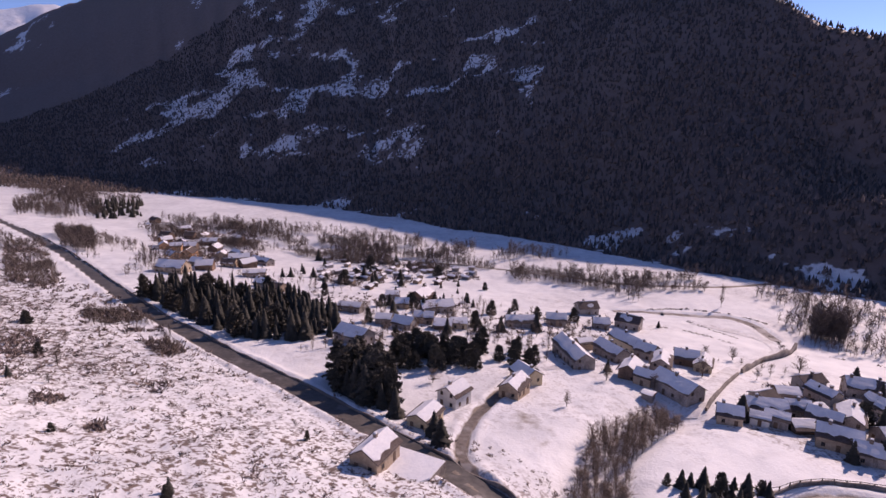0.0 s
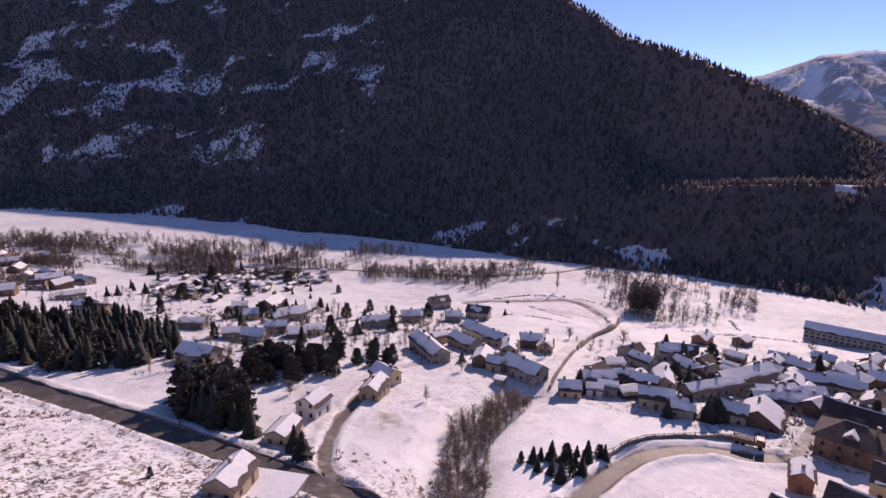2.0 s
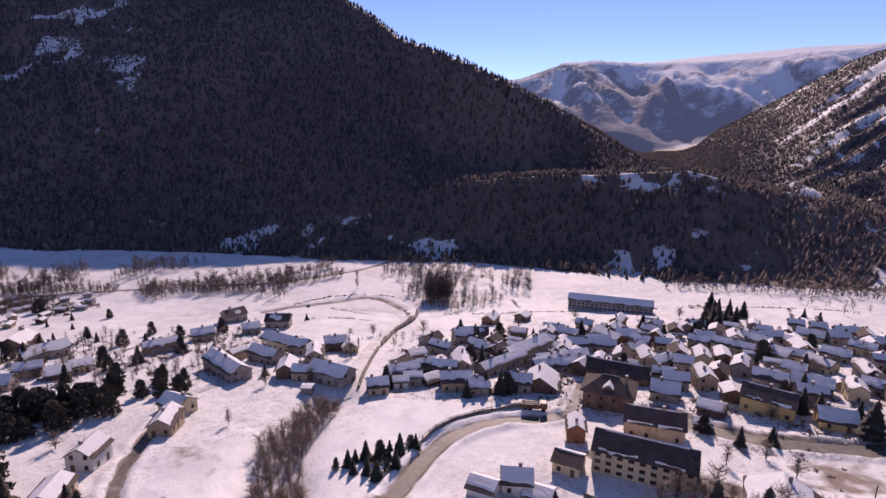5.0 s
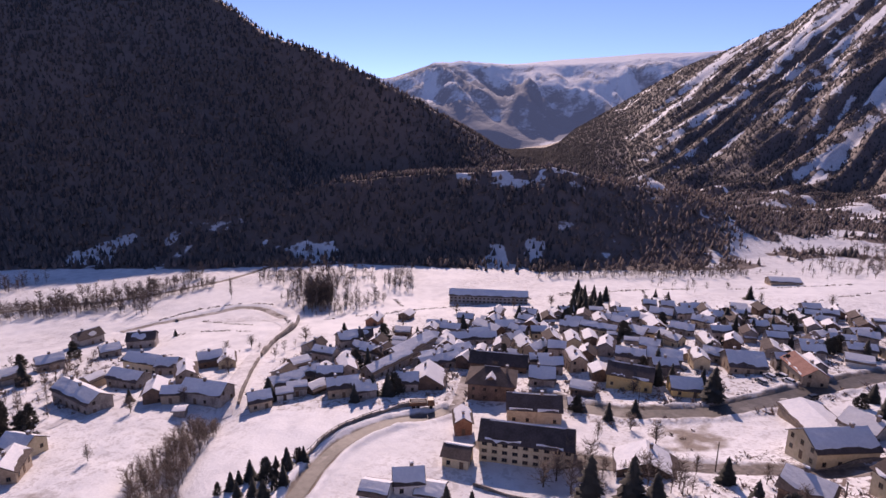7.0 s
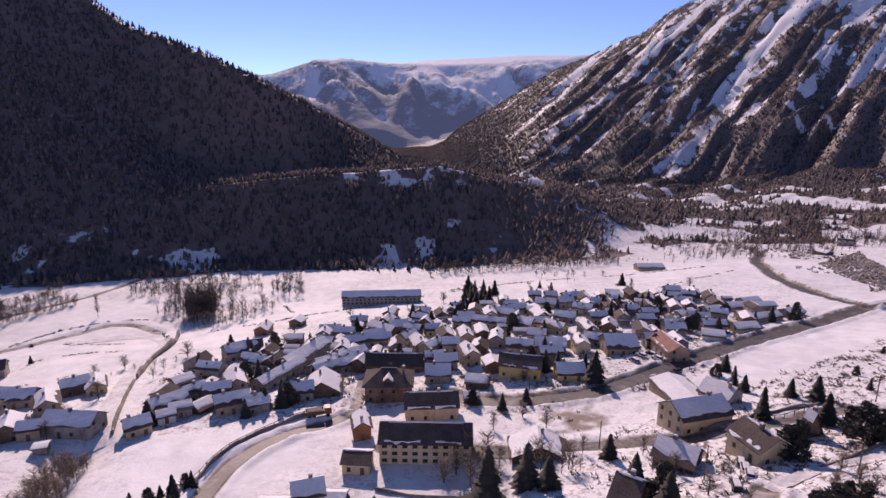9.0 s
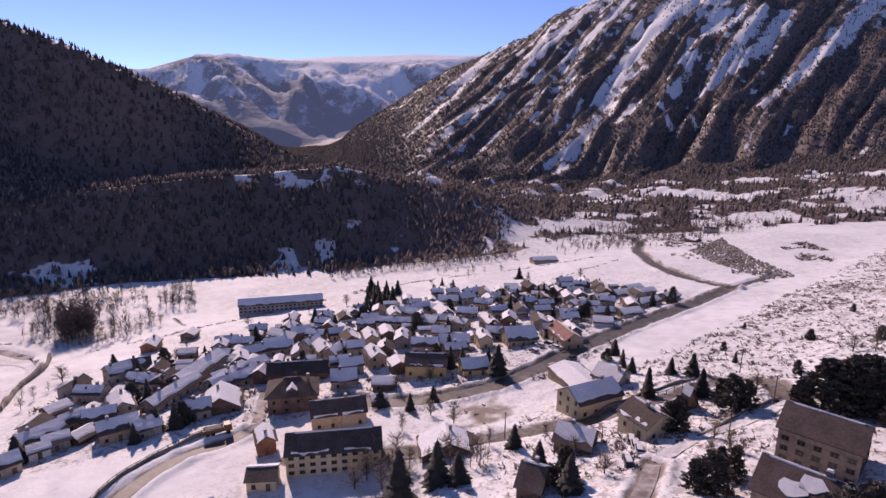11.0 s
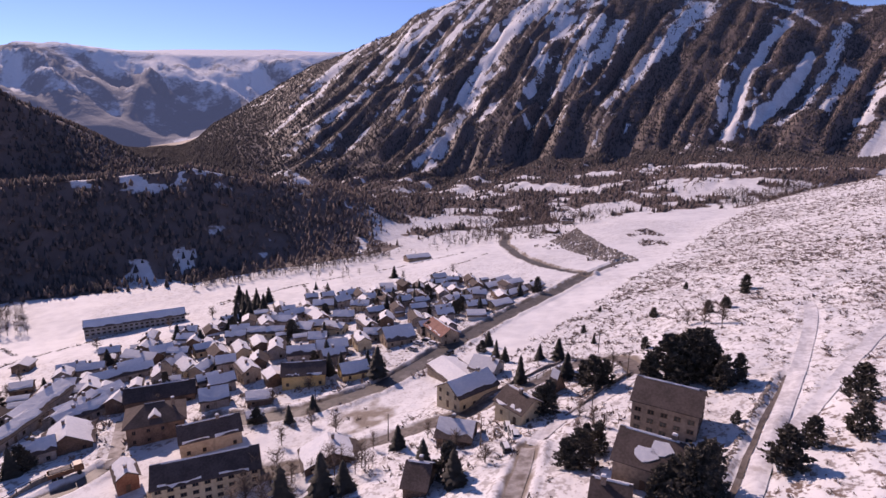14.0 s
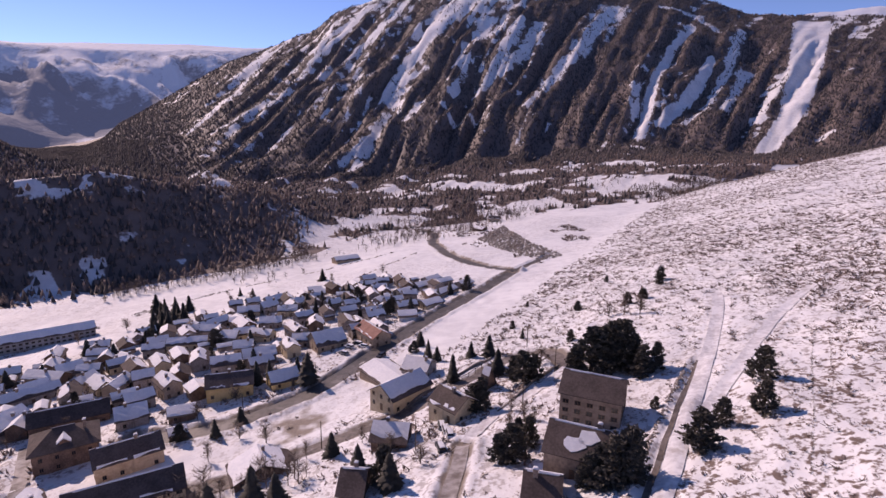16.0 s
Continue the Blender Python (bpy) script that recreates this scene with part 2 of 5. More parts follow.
FAR_EL = [-180, 6, -60, 7, -42, 8, -39.5, 8.3, -37, 9, -34, 8.6, -30, 7, 30, 4, 41, 4.3, 45.4, 5.7, 48.2, 6.2, 53.2, 6, 58.6, 6.2, 64, 6.4, 71, 6.8, 75, 7.2, 82, 7, 100, 7.5, 112, 9.2, 117, 9.9, 121, 9.6, 126, 9.7, 131, 9.0, 180, 6]


SPURS = [((57.2, 4330, 4.9), (55.2, 3900, 3.0), (52.0, 3250, -0.5)), ((57.2, 4330, 4.9), (61.5, 3950, 3.0), (64.5, 3400, 0.5)), ((45.7, 4330, 5.8), (47.5, 3900, 4.4), (50.5, 3300, 0.0))]


def near_height(x, y):
    u, v = axes(x, y)
    side = 1 - step(740, 900, u)
    w = 18.0
    up = w * np.logaddexp(0, (v - 312) / w)
    up = np.where(up > 260, 260 + (up - 260) * 0.3, up)
    z = 20 * step(90, 300, v) + 0.33 * up * side
    # level court in front of the long building
    pad = 1 - step(13, 27, np.hypot(x - 89, (y - 65) * 0.9))
    return z + (22.3 - z) * pad


def height(x, y):
    x, y = np.asarray(x, float), np.asarray(y, float)
    r, a = np.hypot(x, y), np.degrees(np.arctan2(x, y))
    h = near_height(x, y)
    tan = lambda e: np.tan(np.radians(e))
    r0 = table(a, FOOT)
    s = np.maximum(r0 / np.maximum(r, 1e-6), 0)
    z0 = near_height(x * s, y * s)
    r1 = table(a, BENCH_R)
    z1 = EYE_Z + r1 * tan(table(a, BENCH_EL))
    r3 = table(a, RIDGE_R)
    z3 = EYE_Z + r3 * tan(table(a, RIDGE_EL))
    r2 = table(a, BACK_R)
    z2 = EYE_Z + r2 * tan(table(a, BACK_EL))
    r4 = r3 * 1.22
    z4 = EYE_Z + (z3 - EYE_Z) * np.where(z3 > EYE_Z, 0.55, 1.3)
    r5 = np.full_like(r, 4350.0)
    z5 = EYE_Z + r5 * tan(table(a, FAR_EL) - 0.35 * step(44, 58, a))
    m = z5 + (r - r5) * table(a, [-180, 0, 44, 0, 49, 0.12, 54, 0.13, 58, 0.17, 66, 0.19, 71, 0.15, 76, 0.13, 180, 0])
    r45 = np.full_like(r, 3550.0)
    z45 = EYE_Z + r45 * tan(table(a, [-180, 1, -45, 0, 20, -2, 40, -2.4, 54, -2.2, 60, -1, 70, 0, 180, 0]))
    for ra, rb, za, zb in reversed([(r0, r1, z0, z1), (r1, r2, z1, z2), (r2, r3, z2, z3), (r3, r4, z3, z4), (r4, r45, z4, z45), (r45, r5, z45, z5)]):
        k = np.clip((r - ra) / (rb - ra), 0, 1)
        m = np.where(r < rb, za + (zb - za) * k, m)
    # two long spurs that come down from the high plateau
    for (a0, ra, ea), (a1, rb, eb), (a2, rc, ec) in SPURS:
        pts = [(q * math.sin(radians(b)), q * math.cos(radians(b)), EYE_Z + q * math.tan(radians(e))) for b, q, e in ((a0, ra, ea), (a1, rb, eb), (a2, rc, ec))]
        for p, q in zip(pts[:-1], pts[1:]):
            dx, dy = q[0] - p[0], q[1] - p[1]
            k = np.clip(((x - p[0]) * dx + (y - p[1]) * dy) / (dx * dx + dy * dy), 0, 1)
            d = np.hypot(x - p[0] - k * dx, y - p[1] - k * dy)
            m = np.where((r > 3150) & (r < 4900), 30 * np.logaddexp(m / 30, (p[2] + (q[2] - p[2]) * k - 0.5 * d) / 30), m)
    rise = step(0, 260, r - r0) * (1 - 0.8 * step(70, 80, a) * (1 - step(300, 800, r - r0)))
    top = np.maximum(z3, 60) - EYE_Z
    crest = 1 - 0.75 * np.exp(-((r - r3) / (0.12 * r3)) ** 2)
    lean = a - table(a, [-180, 0, 50, 0, 62, 0.02, 97, 0.0095, 110, 0.0045, 180, 0.004]) * (r - 1400)
    gully = np.abs(fnoise(lean * 26, r * 0.12, 60, 5, 3) * 2 - 1)
    crease = np.abs(fnoise(lean * 74, r * 0.30, 60, 15, 3) * 2 - 1)
    rough = (fnoise(x, y, 260, 9, 5) - 0.5) * (0.09 + 0.07 * step(55, 65, a)) + (0.28 - gully) * (0.04 + (0.115 - 0.055 * step(92, 102, a)) * step(60, 70, a)) + (0.3 - crease) * 0.045 * step(60, 70, a)
    start = table(a, [-180, 2700, -45, 2500, 20, 2000, 40, 1150, 54, 1300, 60, 2500, 66, 2700, 180, 2700])
    far = step(start, start + 900, r)
    m = m + rise * rough * np.clip(top, 60, 420) * crest * (1 - far)
    wild = (fnoise(x, y, 520, 21, 5) - 0.5) * 300 + (0.3 - np.abs(fnoise(x, y, 380, 31, 4) * 2 - 1)) * 190
    ribs = (0.35 - np.abs(fnoise(a * 34 + (r - 4000) * 0.30, r * 0.16, 90, 95, 4) * 2 - 1)) * 150
    m = m + far * ribs * step(0, 300, m) * (1 - 0.7 * np.exp(-((r - r5) / 160) ** 2)) * (r < r5)
    m = m + 0.6 * far * wild * step(70, 330, m) * (1 - 0.92 * np.exp(-((r - r5) / 220) ** 2)) * (r < r5)
    return np.where(r > r0, m, h)

# ---- building helpers ----
def raw_mesh(name, co, faces, mats=(), smooth=False):
    me = bpy.data.meshes.new(name)
    co, faces = np.asarray(co, np.float32), np.asarray(faces, np.int32)
    k = faces.shape[1]
    me.vertices.add(len(co))
    me.vertices.foreach_set("co", co.ravel())
    me.loops.add(faces.size)
    me.loops.foreach_set("vertex_index", faces.ravel())
    me.polygons.add(len(faces))
    me.polygons.foreach_set("loop_start", np.arange(0, faces.size, k, dtype=np.int32))
    me.update(calc_edges=True)
    if smooth:
        me.polygons.foreach_set("use_smooth", np.ones(len(faces), bool))
    for m in mats:
        me.materials.append(m)
    return me


def part(name, me, parent, label="", at=None):
    ob = new(name, me)
    ob.parent = parent
    if at is not None:
        ob.matrix_basis = at
    if label:
        ob["label"] = label
    return ob


def from_bm(name, bm, mat):
    me = bpy.data.meshes.new(name)
    bmesh.ops.recalc_face_normals(bm, faces=bm.faces)
    bm.to_mesh(me)
    bm.free()
    me.materials.append(mat)
    return me


def add_box(bm, lo, hi, taper=0.0):
    """A box from corner to corner; its top may be narrower."""
    (x0, y0, z0), (x1, y1, z1) = lo, hi
    v = [bm.verts.new(p) for p in ((x0, y0, z0), (x1, y0, z0), (x1, y1, z0), (x0, y1, z0), (x0 + taper, y0 + taper, z1), (x1 - taper, y0 + taper, z1), (x1 - taper, y1 - taper, z1), (x0 + taper, y1 - taper, z1))]
    for q in ((0, 3, 2, 1), (4, 5, 6, 7), (0, 1, 5, 4), (1, 2, 6, 5), (2, 3, 7, 6), (3, 0, 4, 7)):
        bm.faces.new([v[i] for i in q])
    return v


def ground_z(x, y):
    return float(surface(np.array([x]), np.array([y]))[0])


def resample(pts, gap):
    p = np.array(pts, float)
    # smooth the bends
    for _ in range(2):
        q = [p[0]]
        for a, b in zip(p[:-1], p[1:]):
            q += [a * 0.75 + b * 0.25, a * 0.25 + b * 0.75]
        p = np.array(q + [p[-1]])
    d = np.r_[0, np.cumsum(np.hypot(*(p[1:] - p[:-1]).T))]
    s = np.arange(0, d[-1], gap)
    return np.stack([np.interp(s, d, p[:, 0]), np.interp(s, d, p[:, 1])], -1)


def off_line(x, y, line):
    """Distance from points to a resampled line."""
    best = np.full(np.shape(x), 1e9)
    for a, b in zip(line[:-1], line[1:]):
        d = b - a
        k = np.clip(((x - a[0]) * d[0] + (y - a[1]) * d[1]) / max(d @ d, 1e-9), 0, 1)
        best = np.minimum(best, np.hypot(x - a[0] - k * d[0], y - a[1] - k * d[1]))
    return best


# ---- ways through the valley: line, width, material key ----
WAYS = {
    "main_road": ([(-472, 510), (-408, 456), (-318, 383), (-217, 294), (-166, 243), (-138, 218), (-108, 194), (-88, 177), (-63, 158), (-41, 140), (-26, 127), (-13, 115), (-2, 105), (10, 92), (28, 84), (50, 88)], 6.8, "road"),
    "lane": ([(9, 93), (2, 105), (-1, 116), (0, 126), (3, 139), (10, 154), (19, 173), (25, 182)], 2.4, "mud"),
    "village_lane": ([(25, 182), (44, 189), (57, 198)], 3.0, "snow"),
    "curve_road": ([(40, 86), (50, 92), (59, 99), (71, 107), (82, 111), (95, 111), (106, 105), (115, 102)], 4.0, "road"),
    "yard_lane": ([(115, 102), (125, 108), (141, 119)], 4.0, "track"),
    "street": ([(140, 88), (140, 78), (144, 64), (154, 50), (168, 38), (192, 28), (214, 18), (243, 3), (271, -14), (305, -33), (322, -42)], 6.5, "road"),
    "valley_road": ([(322, -42), (333, -33), (354, -17), (390, -3), (435, 4), (472, 12), (508, 7), (561, 20), (580, 69)], 6.5, "road"),
    "side_road": ([(322, -42), (345, -58), (365, -72)], 5.0, "road"),
    "upper_road": ([(104, 80), (112, 60), (114, 48), (123, 35), (133, 14), (146, -2), (161, -16), (167, -24), (166, -31), (155, -35), (143, -34)], 4.6, "mud"),
    "drive": ([(108, -4), (100, -3), (92, -1.5), (84, 0)], 3.2, "track"),
    "upper_drive": ([(143, -34), (132, -25), (126, -16), (118, -10), (108, -4)], 3.0, "snow"),
    "hill_track": ([(66, -28), (77, -35), (84, -39), (104, -51), (126, -64), (142, -73), (160, -83), (184, -94)], 3.4, "snow"),
    # dark mud colour here stands in for the shade lying in the trench
    "ditch": ([(72, -29), (82, -35), (101, -46), (118, -57), (128, -63)], 1.0, "mud"),
    "upper_track": ([(91, -45), (103, -55), (113, -64), (134, -81), (151, -98), (164, -113)], 3.0, "snow"),
    "river_lane": ([(-150, 427), (-76, 412), (7, 391), (59, 371), (104, 351), (154, 349), (202, 364)], 4.0, "mud"),
    "meadow_lane": ([(81, 295), (102, 297), (126, 293), (142, 294), (151, 282), (149, 255)], 5.0, "track"),
    "far_lane": ([(67, 154), (84, 179), (100, 200), (117, 219), (136, 232), (143, 244), (141, 264), (117, 280)], 5.5, "snow"),
}
WAY_LINES = {k: resample(v[0], 2.5) for k, v in WAYS.items()}
RAVINE = resample([(14, 84), (24, 100), (34, 120), (40, 131), (50, 146), (60, 154)], 4)


def surface(x, y):
    """The ground with the ravine, the mound beside it and the roads' beds cut in."""
    x, y = np.asarray(x, float), np.asarray(y, float)
    h = height(x, y)
    near = np.hypot(x, y) < 660
    if not near.any():
        return h
    xs, ys = x[near], y[near]
    u, v = axes(xs, ys)
    d = off_line(xs, ys, RAVINE)
    add = -4.5 * np.exp(-(d / 9) ** 2)
    hilly = step(325, 360, v)
    add += (fnoise(xs, ys, 34, 41, 3) - 0.5) * (1.9 + 0.9 * hilly) + (fnoise(xs, ys, 7, 47, 3) - 0.5) * (0.6 + 1.1 * hilly)
    out = h[near] + add
    for k, (pts, w, kind) in WAYS.items():
        ln = WAY_LINES[k]
        close = (np.abs(xs - ln[:, 0].mean()) < np.ptp(ln[:, 0]) / 2 + 12) & (np.abs(ys - ln[:, 1].mean()) < np.ptp(ln[:, 1]) / 2 + 12)
        if close.any():
            dd = off_line(xs[close], ys[close], ln) - w / 2
            lump = vnoise(xs[close], ys[close], 3.5, 53)
            bed = -0.55 * (1 - step(0.2, 1.4, dd)) + ((0.3 if kind == "road" else 0.05) + (1.0 if kind == "road" else 0.6) * lump) * np.exp(-((dd - 2.1) / 1.1) ** 2)
            out[close] = out[close] + (bed if kind != "snow" else bed * 0.35)
    res = h.copy()
    res[near] = out
    return res


# snow chutes and pistes: line from the top down, half width above and below
CHUTES = [
    ([(2019, -1249), (1600, -987), (1318, -801), (1122, -628)], 66, 17),
    ([(1939, -813), (1743, -668), (1497, -535), (1233, -421)], 12, 16),
    ([(1691, -768), (1479, -635), (1307, -490)], 15, 19),
    ([(1934, -965), (1662, -806), (1394, -632), (1317, -552)], 18, 7),
    ([(1639, -836), (1521, -760), (1380, -672)], 24, 8),
    ([(2098, -586), (1647, -342), (1549, -270), (1414, -191)], 73, 7),
    ([(2105, -770), (2075, -865), (1906, -877)], 17, 16),
    ([(1906, -237), (1732, -174), (1613, -130), (1548, -76)], 25, 9),
    ([(1895, -298), (1731, -230), (1621, -160)], 29, 12),
]
CHUTES += [
    ([(2097, -66), (1948, 18), (1845, 49)], 67, 9),
    ([(1691, 67), (1662, 138), (1597, 171)], 14, 6),
    ([(1517, 64), (1408, 100)], 13, 5),
    ([(2328, 156), (2072, 256), (1794, 401), (1642, 522), (1414, 589)], 18, 4),
    ([(2210, 720), (1784, 660), (1464, 674)], 11, 4),
    ([(2382, 296), (2198, 402), (2017, 470)], 16, 8),
    ([(1338, 186), (1239, 232)], 12, 6),
    ([(1419, -105), (1408, -11)], 9, 6),
]


def wood_cover(x, y):
    """How wooded a place is, 0 to 1."""
    r, a = np.hypot(x, y), np.degrees(np.arctan2(x, y))
    deep = r - table(a, FOOT)
    lean = a - table(a, [-180, 0, 50, 0, 62, 0.02, 97, 0.0095, 110, 0.0045, 180, 0.004]) * (r - 1400)
    streak = fnoise(lean * 34, r * 0.10, 60, 61, 4)
    rib = fnoise(lean * 26, r * 0.12, 60, 5, 3)
    blot = fnoise(x, y, 150, 71, 5)
    z = height(x, y)
    thin = fnoise(lean * 80, r * 0.16, 60, 65, 3)
    fine = fnoise(x, y, 45, 73, 4)
    # far side of the valley: dense woods with small ragged clearings
    wisp = 1 - np.abs(fnoise(x + 0.6 * r, y, 120, 63, 4) * 2 - 1)
    where_ = step(0.42, 0.56, fnoise(x, y, 300, 75, 2) + 0.16 * step(-28, -10, a) * (1 - step(2, 12, a)) - 0.10 * (1 - step(-36, -26, a)) - 0.14 * step(6, 16, a))
    open_ = step(0.84, 0.98, wisp + 0.6 * (fine - 0.5)) * where_
    top_snow = step(0.56, 0.70, 0.6 * fnoise(a * 30 - r * 0.02, r * 0.25, 60, 67, 4) + 0.4 * fine) * step(7.0, 10.0, np.degrees(np.arctan2(z - EYE_Z, r))) * (1 - step(-12, 0, a))
    left = 0.98 - np.maximum(0.55 * open_ * step(60, 180, deep), 0.6 * top_snow) - 0.6 * step(0.54, 0.64, fnoise(x, y, 40, 77, 4)) * (1 - step(15, 60, deep))
    left = left * step(-34, -22, deep + 10 * (fine - 0.5))
    # sunny mountain: mixed below, dense belt with chutes, snow towards the top
    low = 0.90 * step(0.445, 0.53, 0.55 * fnoise(a * 6.0, r, 46, 83, 5) + 0.45 * fnoise(x, y, 26, 85, 4) + 0.05 * step(700, 1000, r))
    mottle = fnoise(x, y, 24, 87, 3)
    climb = step(150, 480, z + 120 * (blot - 0.5))
    lit = 0.26 * streak + 0.26 * thin + 0.30 * mottle + 0.18 * rib
    belt = 0.97 - 0.95 * step(0.525, 0.655, lit + 0.085 * climb * (1 - step(92, 102, a)) - 0.03 * step(98, 106, a))
    for n_, (pts, wa, wb) in enumerate(CHUTES):
        rough_ = n_ > 2
        p = np.array(pts, float)
        d = off_line(x, y, p)
        run = np.clip((np.hypot(x, y) - np.hypot(*p[-1])) / max(np.hypot(*p[0]) - np.hypot(*p[-1]), 1), 0, 1)
        w_ = (wb + (wa - wb) * run) * (0.72 if n_ else 0.9)
        belt = belt * (0.12 + 0.88 * step(0.45 * w_, 1.3 * w_ + 10, d + (mottle - 0.5) * (20 + 1.1 * w_) + (thin - 0.5) * 1.5 * w_) if rough_ else step(0.85 * w_, 1.05 * w_ + 5, d + (mottle - 0.5) * 8))
    right = low + (belt - low) * step(1020, 1180, r + 160 * (blot - 0.5))
    k = step(57, 63, a) * step(500, 640, r) + step(73, 78, a) * (1 - step(500, 640, r))
    w = left + (right - left) * np.clip(k, 0, 1)
    start = table(a, [-180, 2700, -45, 2500, 20, 2000, 40, 950, 54, 1100, 60, 2500, 66, 2700, 180, 2700])
    far = step(start, start + 200, r)
    patch = 0.5 * fnoise(x, y, 260, 91, 4) + 0.5 * fnoise(x, y, 90, 93, 4) - 0.5
    w = w * (1 - far) + far * np.clip(1.0 - 0.52 * step(60, 430, z) - 0.5 * step(520, 600, z) + 1.3 * patch + 1.0 * (fnoise(a * 34 + (r - 4000) * 0.30, r * 0.16, 90, 95, 4) - 0.5) + 0.5 * (fine - 0.5), 0, 0.9)
    gap = step(52, 55, a) * (1 - step(62, 66, a)) * step(650, 760, r) * (1 - step(2500, 2900, r))
    w = np.maximum(w, (0.95 - 0.75 * step(0.60, 0.66, fine) * (1 - step(1000, 1500, r))) * gap)
    shelf = step(38, 41, a) * (1 - step(58, 64, a)) * step(60, 85, deep) * (1 - step(135, 175, deep))
    w = w - 0.85 * shelf * step(0.47, 0.55, 0.15 * fine + 0.85 * fnoise(x, y, 13, 79, 3))
    return np.where(deep > -40, w, 0.0)


def inside(x, y, poly):
    ok = np.zeros(np.shape(x), bool)
    for (x0, y0), (x1, y1) in zip(poly, poly[1:] + poly[:1]):
        cut = ((y0 > y) != (y1 > y)) & (x < (x1 - x0) * (y - y0) / ((y1 - y0) or 1e-9) + x0)
        ok ^= cut
    return ok


YARD = [(168, 64), (166, 44), (178, 35), (204, 31), (208, 46), (192, 62)]
TOWN = [(70, 150), (110, 190), (160, 180), (215, 170), (280, 120), (320, 40), (300, -20), (240, 0), (180, 20), (135, 60), (125, 92), (105, 118)]


def polar_ground():
    az = np.r_[np.arange(-180, -48, 3.0), np.arange(-48, 58, 0.33), np.arange(58, 136, 0.27), np.arange(136, 180, 3.0)]
    rr = np.r_[0.02, 3, np.arange(6, 80, 5), np.arange(80, 330, 1.25), np.arange(330, 560, 2.2), 560 * (4990 / 560) ** np.linspace(0, 1, 190)]
    A, Rr = np.meshgrid(np.radians(az), rr, indexing="ij")
    X, Y = Rr * np.sin(A), Rr * np.cos(A)
    Z = surface(X, Y)
    n, k = X.shape
    far_ = int(np.searchsorted(rr, 3080))
    sheets = []
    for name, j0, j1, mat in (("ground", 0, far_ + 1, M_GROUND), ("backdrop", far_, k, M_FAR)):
        kk = j1 - j0
        i, j = np.meshgrid(np.arange(n), np.arange(kk - 1), indexing="ij")
        i2 = (i + 1) % n
        f = np.stack([i * kk + j, i * kk + j + 1, i2 * kk + j + 1, i2 * kk + j], -1).reshape(-1, 4)
        sheets.append((name, j0, j1, raw_mesh(name, np.stack([X, Y, Z], -1)[:, j0:j1].reshape(-1, 3), f, [mat], True)))
    u, v = axes(X, Y)
    hill = step(322 - 16 * step(20, -40, u), 352 - 22 * step(20, -40, u), v) * (1 - step(760, 900, u))
    town = inside(X, Y, TOWN)
    scrub = np.clip(0.80 * hill * (0.65 + 1.1 * step(0.38, 0.58, fnoise(X, Y, 45, 101, 4))) * (1 - 0.4 * step(200, 420, np.hypot(X, Y))), 0, 1) + (1 - hill) * np.maximum(0.30 * step(0.46, 0.64, fnoise(X, Y, 38, 107, 5)), 0.7 * town)
    earth = 0.0 * X
    for k2, w in (("main_road", 2.5), ("lane", 2), ("curve_road", 2.5), ("street", 5), ("upper_road", 4), ("drive", 3), ("valley_road", 6)):
        line = WAY_LINES[k2]
        near = np.hypot(X, Y) < 700
        earth[near] = np.maximum(earth[near], 0.55 * (1 - step(WAYS[k2][1] / 2, WAYS[k2][1] / 2 + w, off_line(X[near], Y[near], line))))
    earth = np.maximum(earth, 0.42 * np.exp(-(((X - 16) / 13) ** 2 + ((Y - 132) / 22) ** 2)) * step(0.45, 0.6, fnoise(X, Y, 22, 131, 3)))
    earth = np.maximum(earth, (0.25 + 0.7 * fnoise(X, Y, 9, 133, 3)) * np.exp(-(((X - 140) / 17) ** 2 + ((Y - 42) / 13) ** 2)))
    for name, val in (("wood", wood_cover(X, Y)), ("scrub", scrub), ("earth", earth)):
        for _, j0, j1, me in sheets:
            me.attributes.new(name, "FLOAT", "POINT").data.foreach_set("value", np.ascontiguousarray(val[:, j0:j1], np.float32).ravel())
    return [new(q[0], q[3]) for q in sheets]


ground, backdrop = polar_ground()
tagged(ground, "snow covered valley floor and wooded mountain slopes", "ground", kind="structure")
tagged(backdrop, "distant snowy mountain range, blue haze added as glow, under clear sky", "mountains", kind="structure")


def way(name, line, width, mat, lift):
    across = np.linspace(-width / 2, width / 2, 5)
    d = np.gradient(line, axis=0)
    d /= np.maximum(np.hypot(d[:, 0], d[:, 1])[:, None], 1e-6)
    nrm = np.stack([-d[:, 1], d[:, 0]], -1)
    wob = 1 + 0.10 * (vnoise(np.arange(len(line)) * 2.5, 0 * line[:, 0], 9, 5) - 0.5)
    P = line[:, None, :] + nrm[:, None, :] * (across[None, :] * wob[:, None])[..., None]
    z = surface(P[..., 0].ravel(), P[..., 1].ravel()).reshape(P.shape[:2])
    z = np.maximum(z.mean(1, keepdims=True) * 0.6 + z * 0.4, z) + lift
    n, k = z.shape
    i, j = np.meshgrid(np.arange(n - 1), np.arange(k - 1), indexing="ij")
    f = np.stack([i * k + j, (i + 1) * k + j, (i + 1) * k + j + 1, i * k + j + 1], -1).reshape(-1, 4)
    return new(name, raw_mesh(name, np.concatenate([P, z[..., None]], -1).reshape(-1, 3), f, [mat], True))


